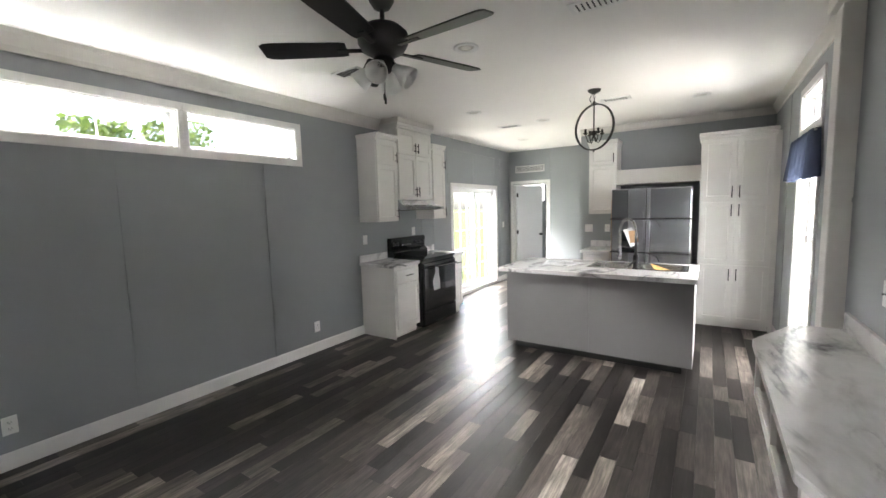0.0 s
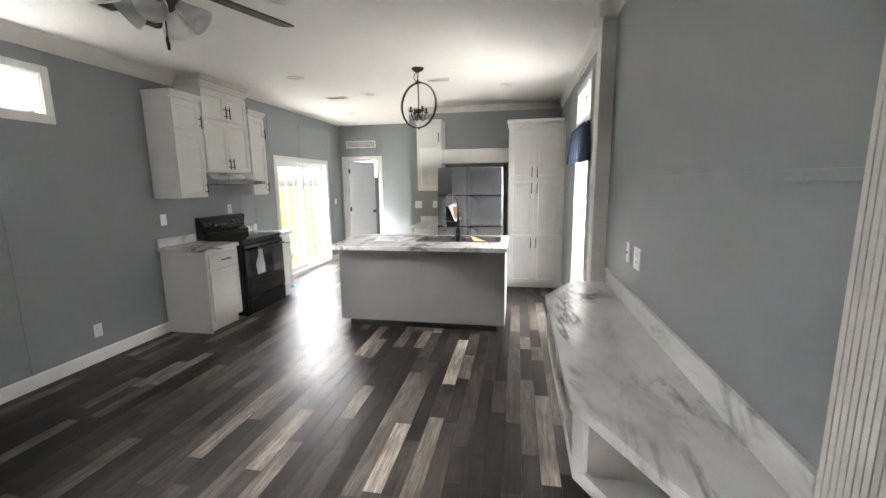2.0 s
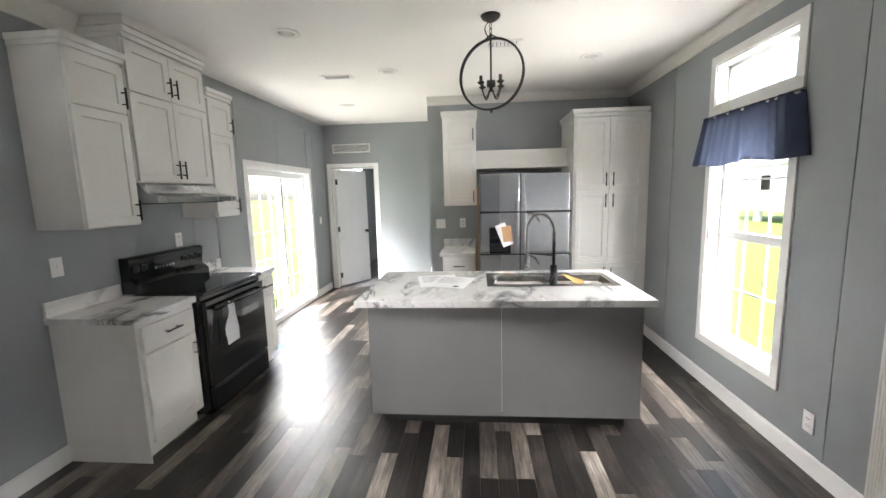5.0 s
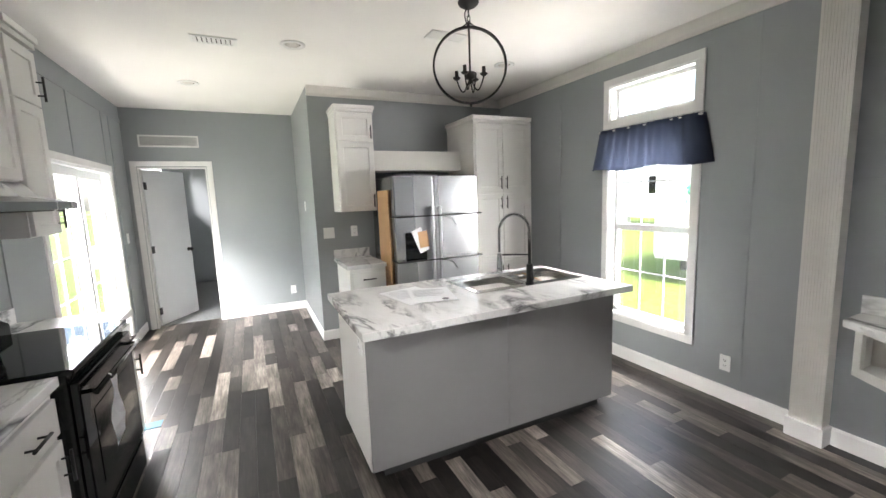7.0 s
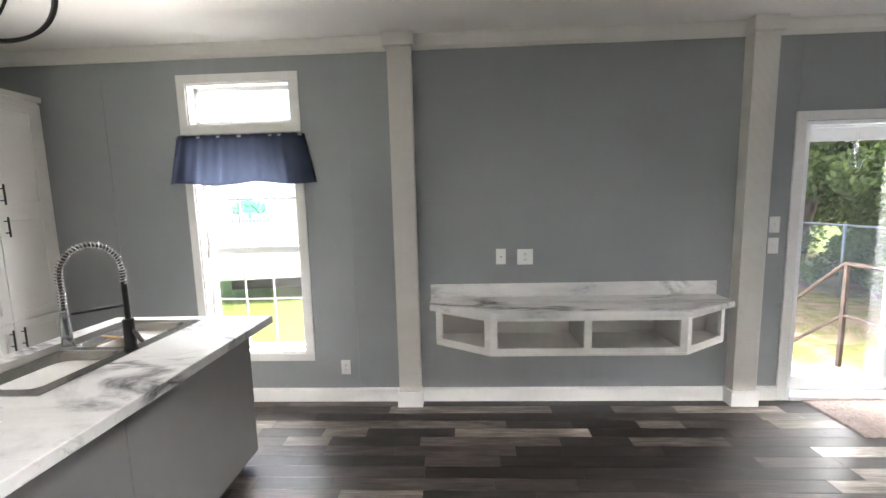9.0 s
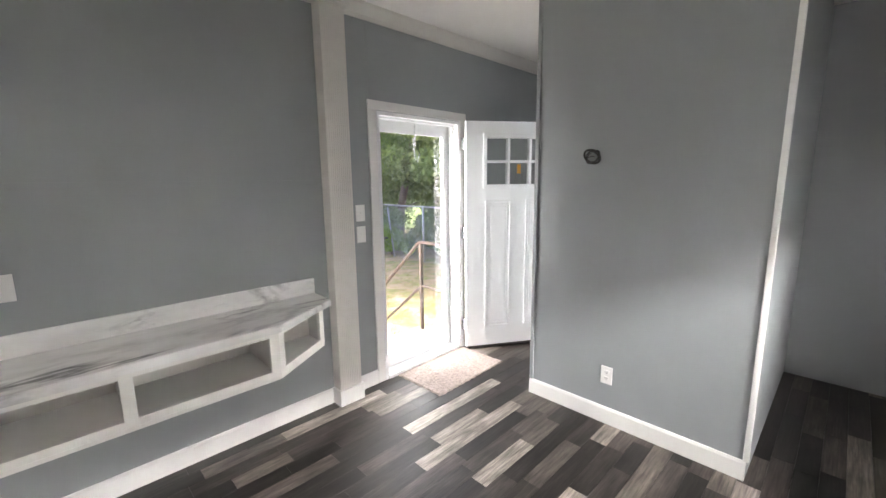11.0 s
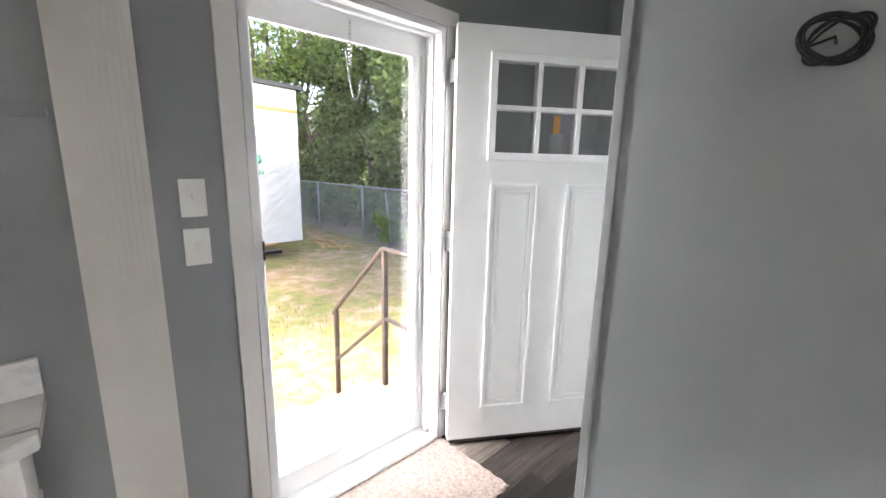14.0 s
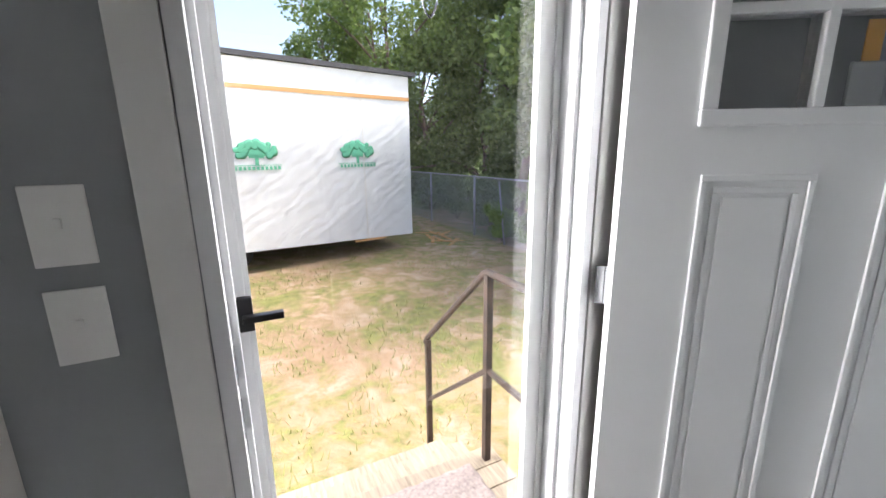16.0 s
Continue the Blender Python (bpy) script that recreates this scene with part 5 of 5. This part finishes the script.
# ---- outside ----
GZ = -0.62
gm = boxes((-400, 400, -400, 400, GZ - 0.2, GZ))
solid("ground", gm, GROUND, "sandy ground with dry yellowing grass", "ground", kind="structure")
solid("crawl_skirt", boxes((XR + 0.02, XR + 0.10, YF, 11.5, GZ, -0.1), (XL - 0.10, XL - 0.02, YF, 11.5, GZ, -0.1)), SIDING, "pale skirting below the house", "skirting", kind="structure")

st = thing("porch_steps", (1.3, -0.1, GZ), "weathered wooden steps at the front door", "steps")
for k in range(5):
    x = 0.93 + 0.122 * k
    part("board", boxes((x, x + 0.116, -0.675, 0.62, -0.065, -0.03), bevel=0.004), DECK, st)
for k, (x, z) in enumerate(((1.55, -0.20), (1.82, -0.38))):
    for j in (0, 1):
        part("tread", boxes((x + 0.135 * j, x + 0.135 * j + 0.128, -0.66, 0.60, z - 0.035, z), bevel=0.004), DECK, st)
for y in (-0.64, 0.54):
    bm = bmesh.new()
    prof = [(0.93, -0.066), (1.52, -0.066), (1.52, -0.236), (1.81, -0.236), (1.81, -0.416), (2.08, -0.416), (2.08, GZ), (0.93, GZ)]
    a = [bm.verts.new((x, y, z)) for x, z in prof]
    b = [bm.verts.new((x, y + 0.04, z)) for x, z in prof]
    bm.faces.new(a), bm.faces.new(b[::-1])
    for i in range(len(a)):
        j = (i + 1) % len(a)
        bm.faces.new((a[i], b[i], b[j], a[j]))
    bmesh.ops.recalc_face_normals(bm, faces=bm.faces)
    part("stringer", bm, DECK, st)
rug("outdoor_mat", "speckled mat on the porch steps", 0.95, 1.46, -0.52, 0.35, -0.03, 0, MAT, 40, 60)

rl = thing("handrail", (1.8, -0.61, GZ), "rusty brown steel handrail beside the steps", "handrail")


def bar(a, b, w=0.016):
    a, b = Vector(a), Vector(b)
    m = Matrix.Translation(a) @ (b - a).to_track_quat("Z", "Y").to_matrix().to_4x4()
    return boxes((-w, w, -w, w, 0, (b - a).length), bevel=0.002, m=m)


part("post", bar((1.455, -0.605, -0.03), (1.455, -0.605, 0.905)), RUST, rl)
part("post", bar((2.152, -0.615, GZ), (2.152, -0.615, 0.30)), RUST, rl)
part("top_rail", tube([(2.19, -0.615, 0.265), (2.152, -0.615, 0.315), (1.49, -0.606, 0.905), (1.455, -0.605, 0.918), (1.40, -0.605, 0.918), (0.93, -0.605, 0.918)], 0.017, 8), RUST, rl)
part("mid_rail", bar((2.152, -0.615, -0.12), (1.455, -0.605, 0.45), 0.011), RUST, rl)
part("mid_rail", bar((1.455, -0.605, 0.45), (0.93, -0.605, 0.45), 0.011), RUST, rl)

# wrapped half of a new mobile home, parked on the lawn
HD = math.degrees(math.atan2(1.0, -0.2))
HM = pose(8.30, -3.0, 0, 0, 0, HD)
LEN = 11.5


def hbox(*s, bevel=0.0):
    return boxes(*s, bevel=bevel, m=HM)


hs = thing("mobile_home", (7.2, 2.6, GZ), "parked mobile home half wrapped in white sheeting", "mobile home")
bm = bmesh.new()
nu, nv = 120, 40
gr = []
for i in range(nu + 1):
    row = []
    for j in range(nv + 1):
        u, z = LEN * i / nu, -0.12 + 0.0 * i + 2.95 * j / nv
        z = (-0.29 + 0.028 * u) * (1 - j / nv) + 2.98 * j / nv
        d = 0.012 * noise.noise(Vector((u * 1.3 + z * 1.6, z * 0.7 - u * 0.5, 1.0))) + 0.010 * noise.noise(Vector((u * 4 + z * 5, z * 2 - u * 1.5, 4.0)))
        row.append(bm.verts.new(HM @ Vector((u, d, z))))
    gr.append(row)
for i in range(nu):
    for j in range(nv):
        f = bm.faces.new((gr[i][j], gr[i][j + 1], gr[i + 1][j + 1], gr[i + 1][j]))
        f.smooth = True
part("wrapped_wall", bm, WRAP, hs, "creased white sheeting")
part("box", hbox((0.01, LEN - 0.01, -4.2, -0.03, -0.05, 2.95)), WRAP, hs)
part("roof", hbox((-0.12, LEN + 0.12, -4.3, 0.10, 2.98, 3.06)), ROOFING, hs, "dark roof edge")
part("batten", hbox((0.02, LEN - 0.02, 0.016, 0.034, 2.50, 2.57)), PLYWOOD, hs, "raw pine batten")
part("seam", hbox((1.10, 1.115, 0.018, 0.026, -0.25, 2.50)), CABIN, hs, "lapped seam")
part("sill_board", hbox((0.7, 1.4, 0.0, 0.03, -0.30, -0.265)), PLYWOOD, hs)
part("chassis", hbox((0.2, LEN - 0.2, -1.1, -0.9, -0.42, -0.06), (0.2, LEN - 0.2, -3.3, -3.1, -0.42, -0.06)), IRON, hs, "dark steel chassis")
for u in (3.55, 4.4, 5.25):
    w = part("wheel", lathe([(0.20, -0.10), (0.33, -0.10), (0.345, -0.05), (0.345, 0.05), (0.33, 0.10), (0.20, 0.10)], HM @ pose(u, -0.55, GZ + 0.345, 90), 28), RUBBER, hs)
    part("rim", lathe([(0.0, -0.03), (0.10, -0.03), (0.20, -0.08), (0.20, 0.08), (0.10, 0.03), (0, 0.03)], HM @ pose(u, -0.55, GZ + 0.345, 90), 24), GALV, w)


def tree_print(u0):
    """A green tree-shaped print with a bar under it, on the sheeting."""
    bm = bmesh.new()
    r = random.Random(9)
    for k in range(26):
        a = math.pi * (k + 0.5) / 26
        q = 0.55 + 0.45 * r.random()
        lathe([(0.045 + 0.04 * r.random(), 0.0), (0.03, 0.002), (0.0, 0.002)], HM @ pose(u0 + 0.36 * q * math.cos(a), 0.022 + 0.0002 * k, 1.43 + 0.26 * q * math.sin(a), -90), 9, bm)
    for x0, x1, z0, z1 in ((-0.30, 0.30, 1.43, 1.55), (-0.03, 0.03, 1.28, 1.45), (-0.12, 0.12, 1.40, 1.45), (-0.40, 0.40, 1.272, 1.284)):
        add_box(bm, u0 + x0, u0 + x1, 0.02, 0.0225, z0, z1, m=HM)
    g = part("print", bm, GREEN, hs, "faded green tree print")
    part("lettering", hbox(*[(u0 - 0.38 + 0.07 * i, u0 - 0.38 + 0.07 * i + 0.045, 0.022, 0.025, 1.20, 1.26) for i in range(11)]), GREEN, g)


for u in (1.24, 3.10, 4.95, 6.8, 8.65, 10.5):
    tree_print(u)

# chain-link fence
fe = thing("chain_link_fence", (10, -4.95, GZ), "grey chain-link fence along the trees", "fence")
FX0, FX1 = 1.0, 22.0
for k in range(9):
    x = FX0 + (FX1 - FX0) * k / 8
    part("post", tube([(x, -4.95, GZ), (x, -4.95, 0.90)], 0.028, 10), GALV, fe)
part("top_rail", tube([(FX0, -4.95, 0.87), (FX1, -4.95, 0.87)], 0.02, 8), GALV, fe)
part("brace", tube([(7.5, -4.93, GZ), (7.75, -4.93, 0.80)], 0.02, 8), GALV, fe)
verts, faces = [], []
step, hgt = 0.075, 1.47
for s in (1, -1):
    for i in range(int((FX1 - FX0) / step)):
        x = FX0 + i * step
        xb = x + s * hgt
        a, b = Vector((x, -4.95 + 0.003 * s, GZ + 0.02)), Vector((xb, -4.95 + 0.003 * s, 0.86))
        k = len(verts)
        w = 0.0035
        verts += [a + Vector((-w, 0, 0)), a + Vector((w, 0, 0)), b + Vector((w, 0, 0)), b + Vector((-w, 0, 0)), a + Vector((0, w, 0)), b + Vector((0, w, 0))]
        faces += [(k, k + 1, k + 2, k + 3), (k + 1, k + 4, k + 5, k + 2), (k + 4, k, k + 3, k + 5)]
me = bpy.data.meshes.new("wire_mesh")
me.from_pydata([tuple(v) for v in verts], [], faces)
me.materials.append(GALV)
wm = new("wire_mesh", me)
wm.parent, wm.location = fe, -fe.location
tagged(wm, "woven wire", kind="stuff")


# ---- trees and undergrowth ----
def leaves(name, centres, n, size, mat, parent, rng, spread=1.0):
    """Many small leaf faces round a set of clump centres."""
    v, f = [], []
    for _ in range(n):
        c, r = centres[rng.integers(len(centres))]
        d = rng.normal(size=3)
        d /= np.linalg.norm(d)
        p = np.array(c) + d * r * (0.55 + 0.5 * rng.random()) * np.array((1, 1, 0.8)) * spread
        u = rng.normal(size=3)
        u /= np.linalg.norm(u)
        w = np.cross(u, rng.normal(size=3))
        w /= np.linalg.norm(w)
        s = size * (0.6 + 0.8 * rng.random())
        k = len(v)
        v += [tuple(p - u * s), tuple(p + w * s * 0.5), tuple(p + u * s), tuple(p - w * s * 0.5)]
        f.append((k, k + 1, k + 2, k + 3))
    me = bpy.data.meshes.new(name)
    me.from_pydata(v, [], f)
    me.materials.append(mat)
    ob = new(name, me)
    ob.parent = parent
    ob.location = -parent.location
    return ob


def tree(x, y, height, radius, seed, label, n=9000, low=0.25, size=0.075):
    rng = np.random.default_rng(seed)
    t = thing("tree", (x, y, GZ), label, "tree", "trees behind the fence")
    top = GZ + height
    trunk = [Vector((x + 0.15 * math.sin(k * 1.7 + seed), y + 0.12 * math.cos(k * 1.3 + seed), GZ + height * 0.75 * k / 6)) for k in range(7)]
    bm = bmesh.new()
    for k in range(6):
        tube([trunk[k], trunk[k + 1]], 0.17 * (1 - k / 7.5) * height / 9, 8, bm=bm)
    cents = []
    for k in range(26):
        q = 2 * math.pi * rng.random()
        h = low + (0.97 - low) * rng.random()
        rad = radius * (0.35 + 0.65 * math.sin(math.pi * min(1, max(0.15, (h - low) / (1 - low) * 0.85 + 0.15)))) * (0.45 + 0.6 * rng.random())
        c = Vector((x + rad * math.cos(q), y + rad * math.sin(q), GZ + height * h))
        cents.append((tuple(c), radius * (0.22 + 0.2 * rng.random())))
        if k % 2 == 0:
            s = trunk[min(6, max(1, int(h * 6)))]
            tube([s, s.lerp(c, 0.5) + Vector((0, 0, 0.15)), c], 0.035 * height / 9, 6, bm=bm)
    part("trunk", bm, BARK, t)
    leaves("crown", cents, n, size, LEAF, t, rng)


SPOTS = ((5.6, -7.2, 9.0, 2.6), (8.0, -7.6, 9.5, 2.8), (10.6, -7.8, 8.8, 2.8), (13.4, -8.0, 8.2, 2.8), (3.0, -7.4, 9.5, 2.7), (6.8, -9.6, 11.5, 3.2), (16.5, -8.4, 7.6, 2.8), (0.6, -8.0, 9.0, 2.8), (11.8, -10.6, 11.0, 3.2), (15.5, -6.6, 8.0, 2.4), (19.5, -7.5, 7.0, 2.6), (14.8, -4.7, 9.6, 2.7), (18.5, -3.4, 9.2, 2.8), (8.9, -8.6, 11.5, 3.0))
for k, (x, y, hh, r) in enumerate(SPOTS):
    tree(x, y, hh, r, 11 + k, "leafy green tree behind the wire fence", 30000 if k < 5 else 13000, 0.06 if k < 5 else 0.15, 0.085)
for k, (x, y, r) in enumerate(((7.9, -5.15, 0.55), (4.6, -5.5, 0.8), (6.2, -5.7, 0.9), (9.4, -5.8, 0.9), (11.4, -5.8, 0.9), (3.0, -5.6, 0.8), (13.6, -5.9, 1.0))):
    rng = np.random.default_rng(80 + k)
    t = thing("bush", (x, y, GZ), "bright green bush by the wire fence", "bush", "bushes at the fence")
    cents = [((x + r * 0.6 * rng.normal(), y + 0.3 * r * rng.normal(), GZ + r * (0.35 + 1.1 * rng.random())), r * 0.38) for _ in range(12)]
    bm = bmesh.new()
    for c, q in cents[:7]:
        tube([(x, y, GZ), (0.5 * (x + c[0]), 0.5 * (y + c[1]), GZ + 0.45 * (c[2] - GZ)), c], 0.012, 5, bm=bm)
    part("stems", bm, BARK, t)
    leaves("foliage", cents, 5000, 0.05, BUSHLEAF if k < 2 else LEAF, t, rng)

# trees and homes far off on the other side
for k in range(9):
    tree(-26 - 3 * (k % 3), -8 + 5.2 * k, 6.5 + (k * 37 % 5) * 0.6, 2.8, 40 + k, "tree far off across the lawn", 2600, 0.15, 0.22)


def far_home(x0, y0, x1, y1, label):
    t = thing("far_house", ((x0 + x1) / 2, (y0 + y1) / 2, GZ), label, "house", "houses across the lawn")
    part("wall", boxes((x0, x1, y0, y1, 0.05, 2.7)), SIDING, t)
    part("roof", boxes((x0 - 0.2, x1 + 0.2, y0 - 0.2, y1 + 0.2, 2.7, 2.9), bevel=0.03), SIDING, t)
    for k in range(5):
        y = y0 + (y1 - y0) * (k + 0.3) / 5
        for x in (x0, x1 - 0.3):
            part("pier", boxes((x, x + 0.3, y, y + 0.35, GZ, 0.05)), SIDING, t)
    for k in range(3):
        y = y0 + (y1 - y0) * (k + 0.4) / 3
        for x, s in ((x0, -1), (x1, 1)):
            w = part("window", boxes((min(x, x + 0.05 * s), max(x, x + 0.05 * s), y, y + 0.9, 1.2, 2.2)), VINYL, t)
            part("pane", boxes((min(x + 0.05 * s, x + 0.06 * s), max(x + 0.05 * s, x + 0.06 * s), y + 0.07, y + 0.83, 1.27, 2.13)), OVENGLASS, w)


far_home(16, 13, 20, 30, "white mobile home on piers across the lawn")
far_home(-22, 16, -18, 27, "white mobile home on piers across the lawn")

# grass tufts near the front steps
rng = np.random.default_rng(7)
v, f = [], []
for _ in range(9000):
    x, y = 1.0 + 9.5 * rng.random() ** 1.3, -4.9 + 6.5 * rng.random()
    if x < 2.3 and -0.75 < y < 0.75:
        continue
    if noise.noise(Vector((x * 0.8, y * 0.8, 3))) < -0.02:
        continue
    a, h = 2 * math.pi * rng.random(), 0.03 + 0.055 * rng.random()
    dx, dy = math.cos(a), math.sin(a)
    k = len(v)
    v += [(x - 0.006 * dy, y + 0.006 * dx, GZ), (x + 0.006 * dy, y - 0.006 * dx, GZ), (x + dx * h * 0.6, y + dy * h * 0.6, GZ + h)]
    f.append((k, k + 1, k + 2))
me = bpy.data.meshes.new("grass")
me.from_pydata(v, [], f)
me.materials.append(GRASS)
tagged(new("grass", me), "short dry grass on sandy soil", "grass", kind="stuff")

sc_ = np.random.default_rng(4)
for k in range(9):
    x, y = 8.2 + 1.6 * sc_.random(), -4.6 + 0.9 * sc_.random()
    solid("scrap_board", boxes((-0.35, 0.35, -0.04, 0.04, 0, 0.02), bevel=0.002, m=pose(x, y, GZ, 0, 3, 360 * sc_.random())), PLYWOOD, "short scrap board lying on the ground", "board", "scrap boards by the fence")

# ---- floor planks ----
PW = 0.1
rng = np.random.default_rng(21)
meshes = {}


def plank_mesh(length):
    key = round(length, 2)
    if key not in meshes:
        g = 0.0004
        bm = bmesh.new()
        add_box(bm, g, PW - g, g, key - g, -0.004, 0.0)
        for vv in bm.verts:
            if vv.co.z > -0.001:
                vv.co.x += 0.0005 if vv.co.x < PW / 2 else -0.0005
        bmesh.ops.recalc_face_normals(bm, faces=bm.faces)
        meshes[key] = mesh_of("plank", bm, PLANK)
    return meshes[key]


near, rest = [], []
nrow = int((XR - XL) / PW) + 1
for i in range(nrow):
    x = XL + PW * i
    y = YF - 0.9 * rng.random()
    while y < YB + 0.1:
        length = float(rng.choice((0.3, 0.45, 0.6, 0.75, 0.9)))
        if -1.15 < x < 0.75 and 0.2 < y < 3.9 or -2.9 < x <= -1.15 and 2.0 < y < 5.4:
            near.append((x, y, length))
        else:
            rest.append((x, y, length))
        y += length
near.sort(key=lambda p: (p[0] + 0.8) ** 2 + (p[1] - 2.4) ** 2)
rest += near[300:]
for x, y, length in near[:300]:
    ob = new("plank", plank_mesh(length))
    ob.parent = floor
    ob.location = (x, y, 0)
v, f = [], []
for x, y, length in rest:
    y0, y1, x1 = max(y, YF), min(y + length, YB + 0.1), min(x + PW, XR)
    if y1 - y0 < 0.02 or x1 - x < 0.01:
        continue
    g = 0.0004
    k = len(v)
    a, b, c, d = x + g, x1 - g, y0 + g, y1 - g
    e = 0.0005
    v += [(a, c, -0.004), (b, c, -0.004), (b, d, -0.004), (a, d, -0.004), (a + e, c, 0), (b - e, c, 0), (b - e, d, 0), (a + e, d, 0)]
    f += [(k + 4, k + 5, k + 6, k + 7), (k, k + 1, k + 5, k + 4), (k + 1, k + 2, k + 6, k + 5), (k + 2, k + 3, k + 7, k + 6), (k + 3, k, k + 4, k + 7)]
me = bpy.data.meshes.new("planks")
me.from_pydata(v, [], f)
me.materials.append(PLANKS)
pl = new("planks", me)
pl.parent = floor
tagged(pl, kind="stuff")
